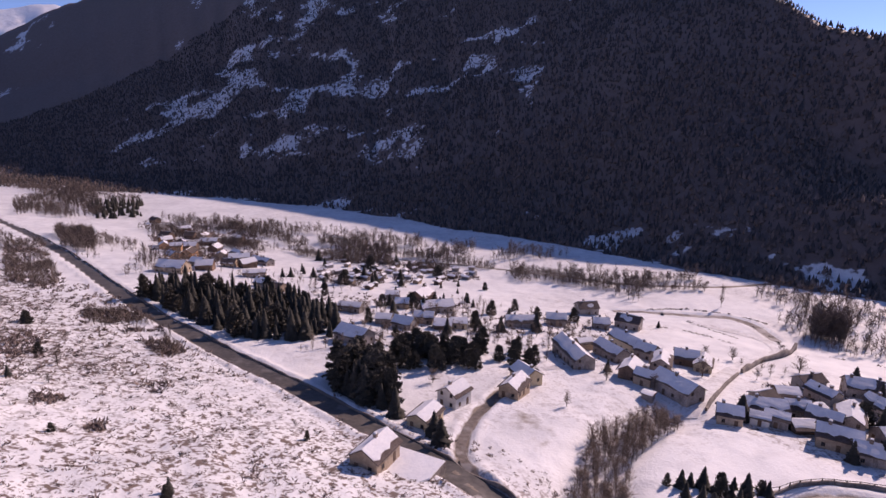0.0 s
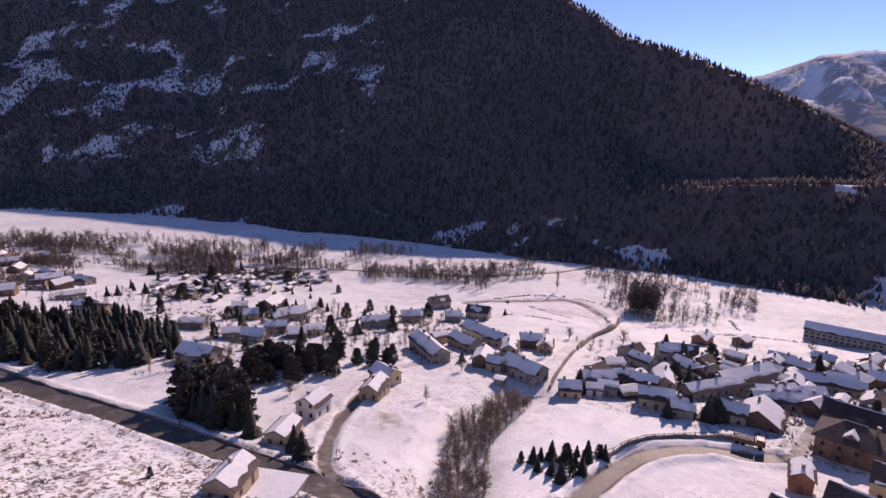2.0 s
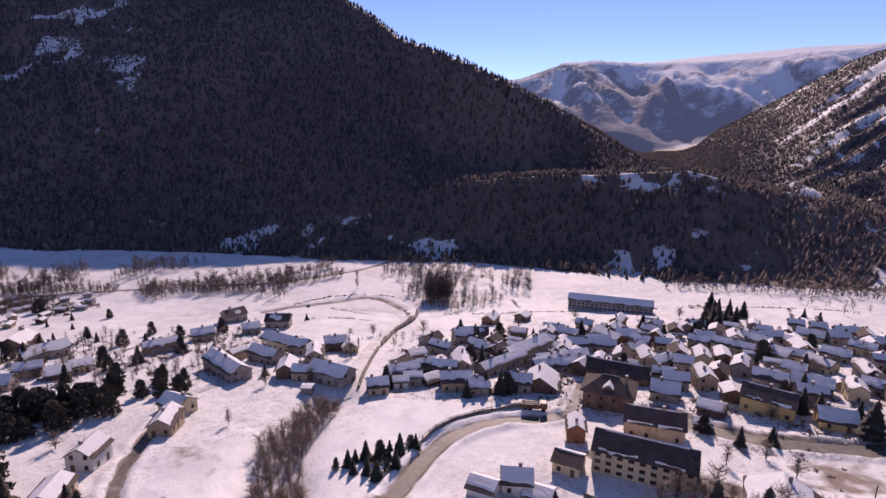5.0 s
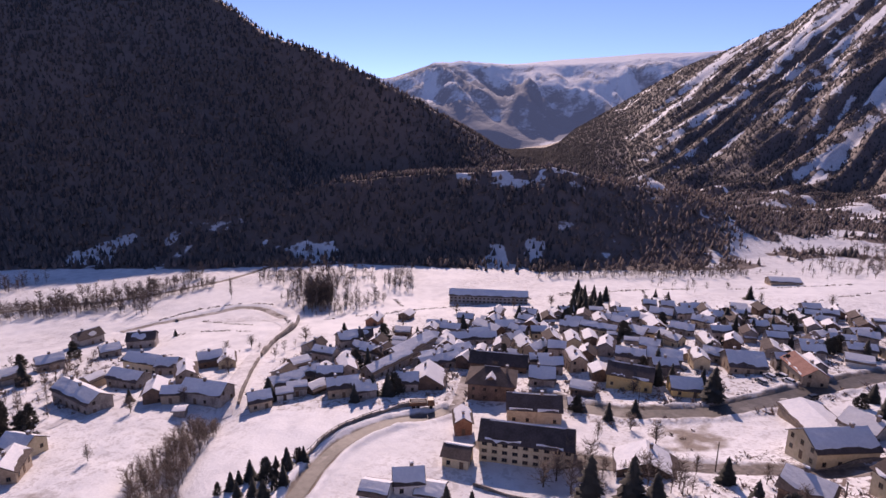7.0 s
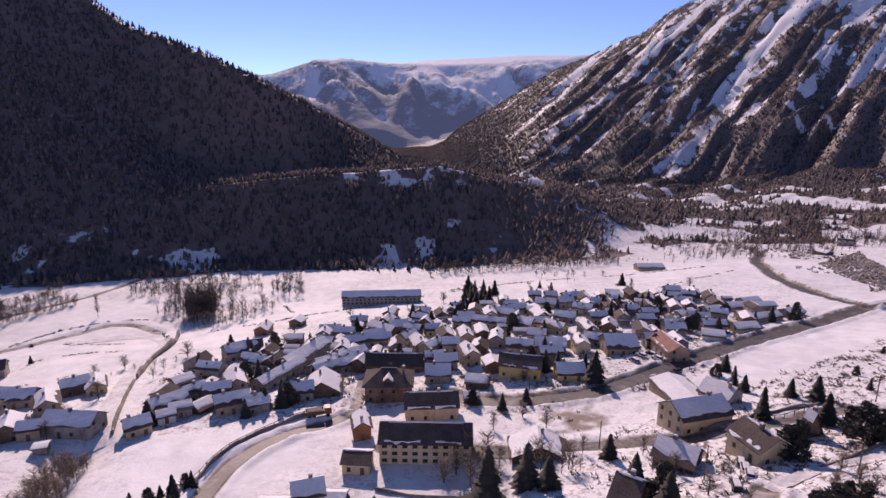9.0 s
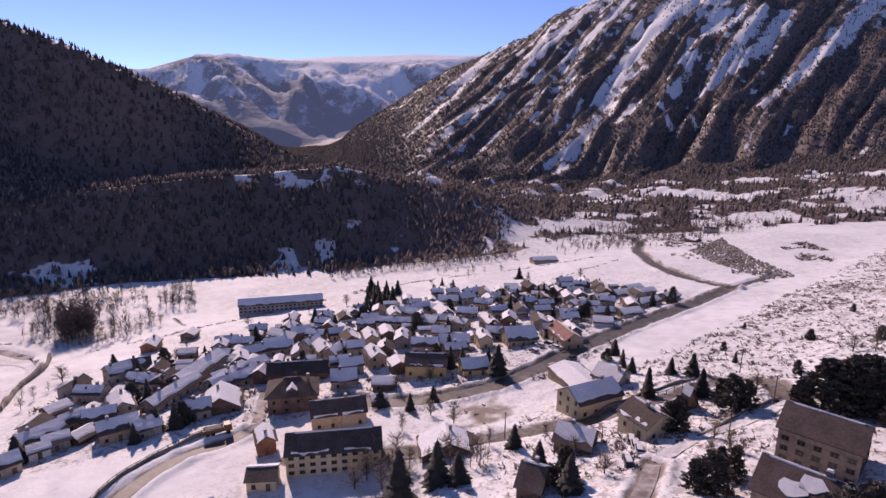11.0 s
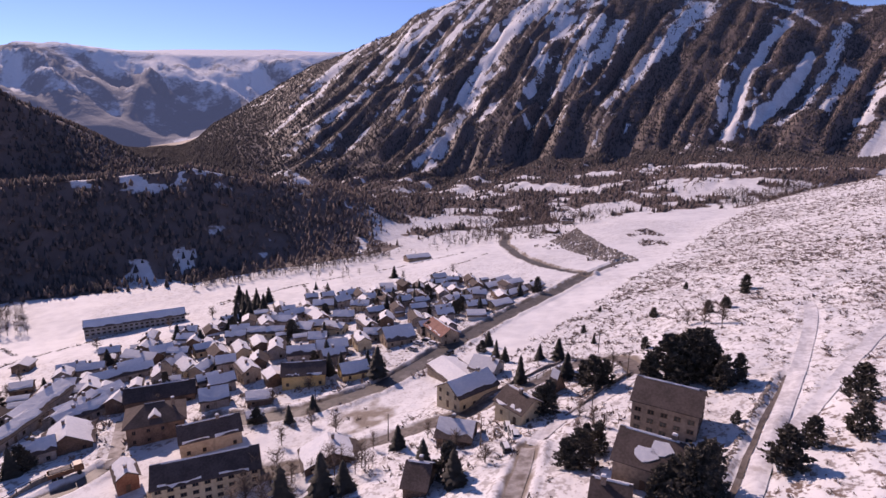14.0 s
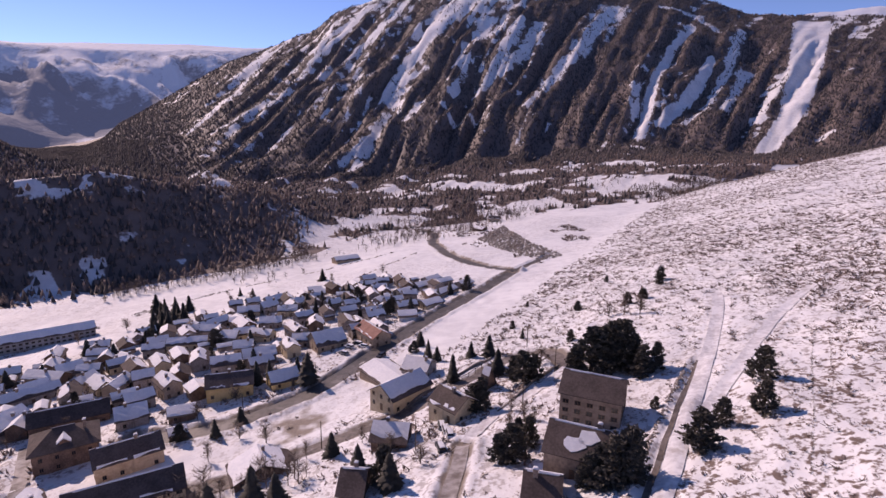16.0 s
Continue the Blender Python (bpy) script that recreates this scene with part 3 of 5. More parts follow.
for n_, (name, (pts, w, kind)) in enumerate(WAYS.items()):
    ob = way(name, WAY_LINES[name], w, {"road": M_ROAD, "track": M_TRACK, "mud": M_LANE, "snow": M_PACKED}[kind], 0.10 + 0.006 * n_)
    tagged(ob, {"road": "cleared wet asphalt road between snow banks", "track": "slushy lane with wheel ruts in snow", "mud": "narrow dark muddy lane or painted ditch shade between snow banks", "snow": "track of packed snow with grey wheel ruts"}[kind], "road", kind="structure")


# ---- houses ----
def window_meshes():
    bm = bmesh.new()
    for lo, hi in (((-0.55, -0.05, -0.68), (-0.45, 0.06, 0.68)), ((0.45, -0.05, -0.68), (0.55, 0.06, 0.68)), ((-0.45, -0.05, 0.58), (0.45, 0.06, 0.68)), ((-0.6, -0.05, -0.76), (0.6, 0.12, -0.68)), ((-0.04, -0.04, -0.68), (0.04, 0.04, 0.58))):
        add_box(bm, lo, hi)
    frame_me = from_bm("window", bm, M_FRAME)
    bm = bmesh.new()
    add_box(bm, (-0.45, -0.04, -0.68), (0.45, 0.02, 0.58))
    return frame_me, from_bm("pane", bm, M_GLASS)


WINDOW, PANE = window_meshes()
bm = bmesh.new()
add_box(bm, (-0.5, -0.05, 0), (0.5, 0.05, 2.05))
DOOR = from_bm("door", bm, M_FRAME)


def slab(bm, p, q, drop, thick):
    """A sloping sheet between an upper edge p and a lower edge q, with thickness."""
    v = []
    for a in (p[0], p[1], q[1], q[0]):
        v.append((bm.verts.new((a[0], a[1], a[2] + drop)), bm.verts.new((a[0], a[1], a[2] + drop + thick))))
    for i in range(4):
        a, b = v[i], v[(i + 1) % 4]
        bm.faces.new((a[0], b[0], b[1], a[1]))
    bm.faces.new([k[1] for k in v])
    bm.faces.new([k[0] for k in reversed(v)])


def snow_sheet(bm, L, W, eave, H, side, over, rng, cover, shift=0.0, start=0.0):
    """Snow on one slope: a lumpy sheet whose lower edge runs unevenly."""
    n, m = max(4, int(L / 1.2)), 5
    half, slope = W / 2 + over, (H - eave) / (W / 2)
    depth, rag = 0.15, rng.choice((0.06, 0.10, 0.18, 0.32) if H > 5.1 else (0.05, 0.08))
    grid = []
    edge = [cover * (1 - rag * rng.random() - 0.05 * math.sin(i * 0.9 + L)) for i in range(n + 1)]
    for i in range(n + 1):
        x = shift - L / 2 - 0.35 + (L + 0.7) * i / n
        col = []
        for j in range(m + 1):
            k = start + (edge[i] - start) * j / m
            y = side * k * half
            z = H - k * half * slope + 0.22
            t = depth * (0.75 + 0.5 * rng.random()) * (0.35 if j == m else 1)
            col.append((bm.verts.new((x, y, z)), bm.verts.new((x, y, z + t))))
        grid.append(col)
    for i in range(n):
        for j in range(m):
            a, b, c, d = grid[i][j], grid[i + 1][j], grid[i + 1][j + 1], grid[i][j + 1]
            bm.faces.new((a[1], b[1], c[1], d[1]))
        bm.faces.new((grid[i][m][0], grid[i + 1][m][0], grid[i + 1][m][1], grid[i][m][1]))
        bm.faces.new((grid[i][0][0], grid[i + 1][0][0], grid[i + 1][0][1], grid[i][0][1]))
    for i in (0, n):
        for j in range(m):
            bm.faces.new((grid[i][j][0], grid[i][j][1], grid[i][j + 1][1], grid[i][j + 1][0]))


def house(x, y, rot, L, W, H, wall, roof, storeys, name="house", hip=False):
    rng = random.Random(int(x * 7 + y * 13))
    base = ground_z(x, y)
    top = new(name)
    top.matrix_basis = pose(x, y, base, 0, 0, rot)
    low = H < 4.9
    eave = 0.6 if roof == "A" else H - W * (0.23 if low else 0.31)
    eave = max(eave, 2.0) if roof != "A" else eave
    # walls
    bm = bmesh.new()
    prof = [(-W / 2, -4), (W / 2, -4), (W / 2, eave), (0, eave + 0.1 if hip else H), (-W / 2, eave)]
    if hip:
        L += W * 0.9
    ends = [[bm.verts.new((sx * L / 2, a, b)) for a, b in prof] for sx in (-1, 1)]
    bm.faces.new(ends[0])
    bm.faces.new(ends[1])
    for i in range(5):
        j = (i + 1) % 5
        bm.faces.new((ends[0][i], ends[0][j], ends[1][j], ends[1][i]))
    part("wall", from_bm("wall", bm, M_WALL[wall]), top)
    # roof slabs
    over = 0.15 if roof == "A" else (0.9 if wall == "b" else 0.55)
    slope = (H - eave) / (W / 2)
    bm = bmesh.new()
    if hip:
        hl, hw = L / 2 + over, W / 2 + over
        ring = [[bm.verts.new((sx * hl, sy * hw, eave + dz)) for sx, sy in ((-1, -1), (1, -1), (1, 1), (-1, 1))] for dz in (-0.2, 0.05)]
        ra, rb = bm.verts.new((-L / 2 + W * 0.45, 0, H + 0.2)), bm.verts.new((L / 2 - W * 0.45, 0, H + 0.2))
        bm.faces.new(ring[0])
        for i in range(4):
            bm.faces.new((ring[0][i], ring[0][(i + 1) % 4], ring[1][(i + 1) % 4], ring[1][i]))
        k = ring[1]
        for q in ((k[0], k[1], rb, ra), (k[1], k[2], rb), (k[2], k[3], ra, rb), (k[3], k[0], ra)):
            bm.faces.new(q)
    for s in () if hip else (-1, 1):
        ye = s * (W / 2 + over)
        ze = H - (W / 2 + over) * slope
        slab(bm, ((-L / 2 - 0.45, 0, H), (L / 2 + 0.45, 0, H)), ((-L / 2 - 0.45, ye, ze), (L / 2 + 0.45, ye, ze)), 0.02, 0.2)
    part("roof", from_bm("roof", bm, M_RED if roof == "R" else M_SLATE), top)
    # snow lies on every slope, or on one where the other has slid clear
    away = Matrix.Rotation(radians(rot), 2) @ Vector((0, 1))
    clear = -1 if away @ Vector((x, y)) > 0 else 1
    bm = bmesh.new()
    if hip:
        # snow on the far slope, and a dormer with its own snowy roof
        snow_sheet(bm, L - W * 0.9, W, eave, H, -clear, over, rng, 0.9)
        dm = bmesh.new()
        yd = clear * W * 0.42
        dp = [(-1.1, eave - 0.2), (1.1, eave - 0.2), (1.1, eave + 1.5), (0, eave + 2.4), (-1.1, eave + 1.5)]
        de = [[dm.verts.new((a, yy, b)) for a, b in dp] for yy in (yd, clear * 0.6)]
        dm.faces.new(de[0]), dm.faces.new(de[1])
        for i in range(5):
            dm.faces.new((de[0][i], de[0][(i + 1) % 5], de[1][(i + 1) % 5], de[1][i]))
        dorm = part("dormer", from_bm("dormer", dm, M_WALL[wall]), top)
        dm = bmesh.new()
        for sx in (-1, 1):
            slab(dm, ((0, clear * 0.5, eave + 2.45), (0, yd + clear * 0.5, eave + 2.45)), ((sx * 1.6, clear * 0.5, eave + 1.2), (sx * 1.6, yd + clear * 0.5, eave + 1.2)), 0.02, 0.35)
        part("dormer_snow", from_bm("dormer_snow", dm, M_SNOW), dorm, "snow lying on the dormer")
    for s in () if hip else (-1, 1):
        if roof == "S":
            snow_sheet(bm, L, W, eave, H, s, over, rng, 0.98 - 0.22 * rng.random() ** 1.5)
        elif roof == "A":
            snow_sheet(bm, L, W, eave, H, s, over, rng, 0.4)
        elif s != clear:
            snow_sheet(bm, L, W, eave, H, s, over, rng, 0.95)
        else:
            snow_sheet(bm, L * 0.8, W, eave, H, s, over, rng, 0.05)
            if wall in "yct" and storeys > 1:
                # a strip of snow held along the eaves
                for k_ in range(2):
                    snow_sheet(bm, L * (0.25 + 0.15 * rng.random()), W, eave, H, s, over, rng, 0.99, L * (k_ - 0.5) * 0.5, 0.84 + 0.06 * rng.random())
            for _ in range(1 + int(L > 9) if wall in "ds" and storeys == 2 else 0):
                # a ragged patch that has not slid off yet
                px_, k_ = (rng.random() - 0.5) * L * 0.55, 0.35 + 0.35 * rng.random()
                ra_, half = 0.8 + L * 0.09 * rng.random(), W / 2 + over
                rim = []
                for i in range(11):
                    q = 6.2832 * i / 11
                    w_ = ra_ * (0.75 + 0.4 * rng.random())
                    yy = max(0.15, min(half - 0.05, k_ * half + w_ * 0.8 * math.sin(q)))
                    rim.append((px_ + w_ * 1.2 * math.cos(q), s * yy, H - yy * slope + 0.2))
                lo_, hi_ = [bm.verts.new(v) for v in rim], [bm.verts.new((v[0], v[1], v[2] + 0.16)) for v in rim]
                for i in range(11):
                    bm.faces.new((lo_[i], lo_[(i + 1) % 11], hi_[(i + 1) % 11], hi_[i]))
                bm.faces.new(hi_)
    part("roof_snow", from_bm("roof_snow", bm, M_SNOW), top, "snow lying on the roof")
    # chimneys
    for c in range(0 if low or storeys > 2 else (2 if L > 15 else 1)):
        cx, cy = (rng.random() - 0.5) * L * 0.7, (rng.random() - 0.5) * W * 0.2
        bm = bmesh.new()
        add_box(bm, (cx - 0.4, cy - 0.35, H - 1.2), (cx + 0.4, cy + 0.35, H + 1.0))
        add_box(bm, (cx - 0.5, cy - 0.45, H + 1.0), (cx + 0.5, cy + 0.45, H + 1.15))
        chim = part("chimney", from_bm("chimney", bm, M_BRICK), top)
        bm = bmesh.new()
        add_box(bm, (cx - 0.45, cy - 0.4, H + 1.15), (cx + 0.45, cy + 0.4, H + 1.4), 0.15)
        part("chimney_snow", from_bm("chimney_snow", bm, M_SNOW), chim)
    # windows on the sides that stand open to the valley
    turn = Matrix.Rotation(radians(rot), 2)
    sides = [(0, 1, L, W / 2), (0, -1, L, W / 2), (1, 0, W, L / 2), (-1, 0, W, L / 2)]
    for nx, ny, run, out in sides:
        if roof == "A" and ny:
            continue
        if (turn @ Vector((nx, ny))) @ Vector((-x, -y)).normalized() < -0.05:
            continue
        cols = max(1, int(run / (2.35 if storeys > 2 else 3.1)))
        for st in range(storeys):
            zz = 1.3 + st * 1.95 if storeys > 2 else 1.55 + st * 2.7
            if zz + 0.6 > (eave if ny else eave + (H - eave) * 0.35):
                continue
            for c in range(cols):
                if storeys < 3 and rng.random() < 0.22:
                    continue
                t = (c + 0.5) / cols * run - run / 2
                px, py = (nx * (out + 0.02), t) if nx else (t, ny * (out + 0.02))
                ang = math.degrees(math.atan2(ny, nx)) - 90
                if st == 0 and c == cols // 2 and storeys < 3:
                    part("door", DOOR, top, at=pose(px, py, 0.1, 0, 0, ang))
                    continue
                w = part("window", WINDOW, top, at=pose(px, py, zz, 0, 0, ang) @ Matrix.Diagonal((1.2, 1, 0.66, 1) if storeys > 2 else (0.85, 1, 0.8, 1)))
                part("pane", PANE, w)
    if wall == "b" and H > 6.5 and roof != "A":
        for nx in (-1, 1):
            if (turn @ Vector((nx, 0))) @ Vector((-x, -y)).normalized() < 0.1:
                continue
            px, zb = nx * (L / 2 + 0.6), 2.75
            bm = bmesh.new()
            add_box(bm, (px - 0.6, -W * 0.42, zb - 0.12), (px + 0.6, W * 0.42, zb))
            bal = part("balcony", from_bm("balcony", bm, M_FRAME), top)
            bm = bmesh.new()
            add_box(bm, (px + nx * 0.55 - 0.04, -W * 0.42, zb + 0.85), (px + nx * 0.55 + 0.04, W * 0.42, zb + 0.95))
            for i in range(int(W * 0.84 / 0.45) + 1):
                yy = -W * 0.42 + i * 0.45
                add_box(bm, (px + nx * 0.55 - 0.03, yy - 0.05, zb), (px + nx * 0.55 + 0.03, yy + 0.05, zb + 0.85))
            part("railing", from_bm("railing", bm, M_FRAME), bal)
    word = {"S": "snow covered roof", "D": "dark slate roof bared of snow", "R": "red tiled roof edged with snow", "A": "steep roof down to the ground"}[roof]
    size = "low" if low else ("three-storey" if storeys > 2 else ("two-storey" if storeys == 2 else "small"))
    return tagged(top, "%s %s house with %s" % (size, WALL_WORD[wall], word), "house", "village houses")


house(-2.9, 146.1, 55, 7.5, 6.6, 6.3, "w", "S", 2)
house(-10.1, 131.3, 64, 8.5, 6.2, 4.4, "c", "S", 1)
house(15.2, 156.0, 62, 9.4, 6.2, 5.2, "t", "S", 2)
house(19.9, 168.3, 121, 8.3, 7.0, 5.2, "c", "S", 1)
house(-18.4, 102.9, 67, 9.1, 6.6, 5.5, "t", "S", 2)
house(40.0, 194.8, 103, 21.1, 7.8, 6.7, "s", "S", 2)
house(47.8, 213.2, 20, 6.0, 5.5, 4.4, "t", "S", 1)
house(56.5, 204.0, 116, 13.1, 7.0, 5.9, "s", "S", 2)
house(67.4, 219.0, 117, 15.8, 7.0, 6.7, "c", "S", 2)
house(63.9, 252.0, -5, 7.3, 6.2, 5.2, "s", "S", 1)
house(78.8, 258.1, 149, 11.3, 7.8, 6.7, "s", "D", 2)
house(42.5, 250.2, -7, 8.9, 7.0, 5.9, "s", "S", 2)
house(63.4, 281.9, 12, 10.5, 7.8, 6.7, "s", "D", 2)
house(24.3, 239.4, 4, 12.9, 7.0, 5.2, "s", "S", 1)
house(71.5, 191.8, 68, 10.5, 7.0, 6.7, "s", "S", 2)
house(85.6, 204.5, -18, 8.5, 7.0, 5.9, "b", "S", 2)
house(90.2, 199.7, 64, 9.4, 6.2, 5.2, "c", "S", 1)
house(57.7, 182.0, 61, 9.4, 6.2, 5.9, "b", "S", 2)
house(60.5, 175.2, 141, 5.7, 5.5, 5.2, "t", "S", 2)
house(68.4, 167.7, 119, 14.8, 7.8, 6.7, "s", "S", 2)
house(58.4, 164.4, 141, 3.3, 3.1, 2.2, "s", "S", 0)
house(-42.0, 194.9, 148, 13.1, 8.6, 5.9, "s", "S", 2)
house(-26.0, 219.9, 159, 8.6, 7.0, 5.2, "s", "S", 1)
house(-35.1, 224.2, 172, 6.6, 6.2, 4.4, "s", "S", 1)
house(-18.4, 231.4, 172, 8.4, 7.0, 5.2, "s", "S", 1)
house(-9.6, 223.4, 174, 7.4, 7.0, 4.4, "b", "S", 1)
house(-3.1, 226.5, 3, 6.6, 6.2, 4.4, "c", "S", 1)
house(-14.5, 255.5, 17, 15.5, 7.8, 5.9, "s", "S", 2)
house(-24.5, 283.3, 67, 12.7, 9.8, 5.9, "b", "S", 1)
house(-31.5, 258.1, 178, 6.6, 6.2, 5.2, "t", "S", 1)
house(-39.0, 277.5, 178, 6.6, 6.2, 4.4, "s", "S", 1)
house(-53.1, 240.0, 169, 10.5, 6.2, 4.4, "s", "S", 1)
house(-225.8, 394.6, 51, 8.2, 7.8, 7.4, "o", "S", 2)
house(-208.9, 377.4, -162, 7.4, 7.0, 5.9, "o", "S", 2)
house(-192.6, 445.4, -178, 8.5, 7.0, 5.9, "o", "S", 2)
house(-199.9, 439.9, 30, 7.0, 6.2, 4.4, "s", "S", 1)
house(-233.6, 445.8, -172, 7.7, 7.0, 5.9, "b", "D", 2)
house(-204.4, 418.6, -173, 13.0, 7.8, 5.9, "b", "S", 2)
house(-205.0, 389.0, -173, 10.4, 7.0, 5.9, "b", "S", 2)
house(-167.2, 296.6, 173, 16.3, 9.8, 6.7, "t", "S", 2)
house(-164.2, 320.5, 166, 9.0, 7.0, 5.2, "s", "S", 1)
house(-151.0, 349.4, -163, 13.0, 7.0, 5.9, "b", "S", 2)
house(-135.8, 348.4, 151, 16.5, 7.0, 5.2, "s", "S", 1)
house(-107.7, 278.3, 162, 9.1, 7.0, 5.2, "s", "S", 1)
house(-99.2, 272.7, 158, 8.2, 6.2, 4.4, "t", "D", 1)
house(-122.3, 301.9, -165, 12.3, 7.0, 4.4, "s", "S", 1)
house(-221.4, 383.5, -60, 8.0, 6.5, 5.2, "o", "S", 1)
house(-248.7, 436.2, -13, 9.5, 7.5, 5.9, "b", "D", 2)
house(-254.7, 476.3, 34, 11.0, 6.5, 6.6, "r", "S", 1)
house(-224.7, 450.7, 81, 8.0, 7.5, 5.2, "t", "S", 2)
house(-214.9, 396.7, -52, 9.5, 6.5, 5.9, "b", "D", 1)
house(-186.5, 390.2, 89, 9.5, 7.5, 5.9, "b", "S", 2)
house(-157.6, 362.1, -44, 11.0, 6.5, 6.6, "r", "S", 1)
house(-148.5, 328.3, 3, 8.0, 7.5, 5.2, "t", "D", 2)
house(-137.8, 329.8, 50, 9.5, 6.5, 5.9, "b", "S", 1)
house(-185.3, 350.2, 97, 11.0, 7.5, 6.6, "o", "D", 2)
house(-191.7, 340.6, -36, 8.0, 6.5, 5.2, "o", "S", 1)
house(-155.4, 310.8, 11, 9.5, 7.5, 5.9, "b", "S", 2)
house(-168.5, 361.3, 105, 8.0, 7.5, 5.2, "t", "S", 2)
house(-311.8, 528.9, -28, 9.5, 6.5, 5.9, "b", "D", 1)
house(76.6, 149.4, -20, 6.6, 6.2, 5.2, "t", "S", 2)
house(85.2, 149.1, -28, 4.9, 4.7, 3.7, "w", "S", 1)
house(89.6, 148.6, -31, 6.0, 5.5, 4.4, "s", "S", 1)
house(95.0, 145.7, 1, 6.3, 5.5, 3.3, "b", "S", 1)
house(99.2, 136.9, -30, 9.9, 7.0, 5.9, "t", "S", 2)
house(90.4, 156.7, -9, 11.1, 6.2, 5.2, "s", "S", 1)
house(99.9, 156.9, -12, 6.6, 6.2, 5.2, "s", "S", 1)
house(103.6, 149.7, 138, 8.4, 7.0, 5.9, "s", "S", 2)
house(111.1, 150.4, 58, 10.5, 7.0, 6.7, "s", "S", 2)
house(106.1, 173.6, -5, 6.8, 6.2, 4.4, "b", "S", 1)
house(136.2, 183.3, -18, 8.2, 7.8, 6.7, "s", "S", 2)
house(142.7, 180.1, -35, 7.4, 7.0, 6.7, "s", "D", 2)
house(171.4, 207.1, 30, 9.4, 6.2, 5.2, "r", "S", 1)
house(189.8, 203.2, 24, 7.2, 6.2, 4.4, "b", "S", 1)
house(163.6, 177.3, 125, 6.8, 6.2, 4.4, "b", "S", 1)
house(144.0, 151.6, 7, 23.7, 7.8, 6.7, "s", "S", 2)
house(125.2, 144.3, 6, 22.0, 6.2, 5.2, "s", "S", 1)
house(141.8, 136.9, 3, 17.3, 6.2, 5.2, "s", "S", 1)
house(124.5, 123.1, 40, 11.8, 11.4, 6.0, "b", "S", 2)
house(149.5, 93.4, -57, 8.3, 7.8, 5.9, "s", "S", 2)
house(125.2, 80.5, -53, 15.2, 8.6, 7.4, "t", "D", 2)
house(106.5, 70.0, 121, 22.8, 9.4, 9.0, "c", "D", 3)
house(105.9, 90.9, 45, 7.0, 4.7, 5.5, "r", "S", 1)
house(165.5, 69.7, 109, 14.0, 8.6, 7.4, "y", "D", 2)
house(171.0, 54.2, -57, 9.1, 7.8, 5.2, "y", "S", 1)
house(193.3, 92.1, 23, 9.4, 6.2, 5.9, "s", "S", 2)
house(169.8, 92.4, 46, 9.4, 6.2, 6.7, "t", "S", 2)
house(192.6, 106.8, 39, 9.4, 6.2, 5.9, "c", "S", 2)
house(188.1, 80.0, -67, 10.1, 7.0, 5.9, "s", "S", 2)
house(195.1, 70.2, -65, 11.6, 7.0, 5.9, "s", "S", 2)
house(200.7, 59.7, 32, 8.2, 5.5, 5.9, "c", "S", 2)
house(210.8, 58.1, 101, 6.6, 6.2, 5.2, "s", "S", 1)
house(207.1, 46.9, -57, 12.1, 11.5, 6.7, "t", "S", 2)
house(210.2, 29.0, 36, 15.0, 8.0, 6.8, "t", "R", 2)
house(239.6, 91.8, 41, 10.5, 7.0, 5.9, "b", "S", 2)
house(222.2, 93.5, 88, 10.8, 7.0, 5.9, "s", "S", 2)
house(207.5, 80.6, 107, 7.2, 6.2, 5.2, "t", "S", 1)
house(221.4, 77.8, 77, 9.9, 6.2, 5.2, "c", "S", 1)
house(238.8, 79.3, 104, 9.3, 6.2, 5.2, "s", "S", 1)
house(223.0, 63.7, 40, 9.4, 6.2, 5.9, "s", "S", 1)
house(260.1, 77.6, 100, 9.0, 6.2, 5.2, "c", "S", 1)
house(270.2, 90.5, -44, 8.3, 7.0, 5.9, "s", "S", 1)
house(266.1, 99.2, 106, 10.4, 7.0, 5.2, "c", "S", 1)
house(249.6, 110.3, -34, 14.0, 6.2, 5.2, "s", "S", 1)
house(219.0, 108.6, 104, 15.6, 6.2, 5.2, "c", "S", 1)
house(202.2, 124.6, 57, 9.4, 6.2, 5.2, "s", "S", 1)
house(179.7, 106.1, 120, 6.6, 6.2, 5.9, "s", "S", 2)
house(177.7, 120.2, 51, 9.4, 6.2, 5.2, "c", "S", 1)
house(175.8, 112.8, -3, 9.4, 6.2, 5.2, "t", "S", 1)
house(192.7, 150.4, 83, 14.8, 7.0, 5.2, "b", "S", 1)
house(173.8, 144.4, -42, 20.2, 6.2, 5.2, "s", "S", 1)
house(148.8, 137.2, -17, 21.6, 6.2, 5.2, "s", "S", 1)
house(151.6, 113.2, 121, 20.3, 7.8, 6.7, "b", "D", 2)
house(139.7, 132.1, -18, 15.9, 6.2, 5.2, "s", "S", 1)
house(247.3, 193.7, 128, 45.5, 8.6, 7.4, "g", "S", 3)
house(283.2, 22.1, -45, 8.5, 7.0, 3.7, "c", "S", 1)
house(296.5, 12.3, -48, 11.1, 7.0, 3.7, "s", "S", 1)
house(309.0, 7.8, -40, 10.4, 7.0, 3.7, "s", "S", 1)
house(270.6, 32.4, -28, 10.5, 7.0, 3.7, "s", "S", 1)
house(278.9, 0.5, -41, 15.7, 7.0, 3.7, "t", "S", 1)
house(293.2, -10.3, -32, 10.5, 7.0, 3.7, "s", "S", 1)
house(238.5, 17.2, -76, 8.2, 7.8, 3.7, "w", "S", 1)
house(256.2, 7.1, -49, 10.6, 7.8, 3.7, "c", "S", 1)
house(166.9, 18.6, 37, 16.6, 11.5, 3.7, "t", "S", 1)
house(76.3, 81.5, -40, 6.6, 6.2, 5.2, "w", "S", 1)
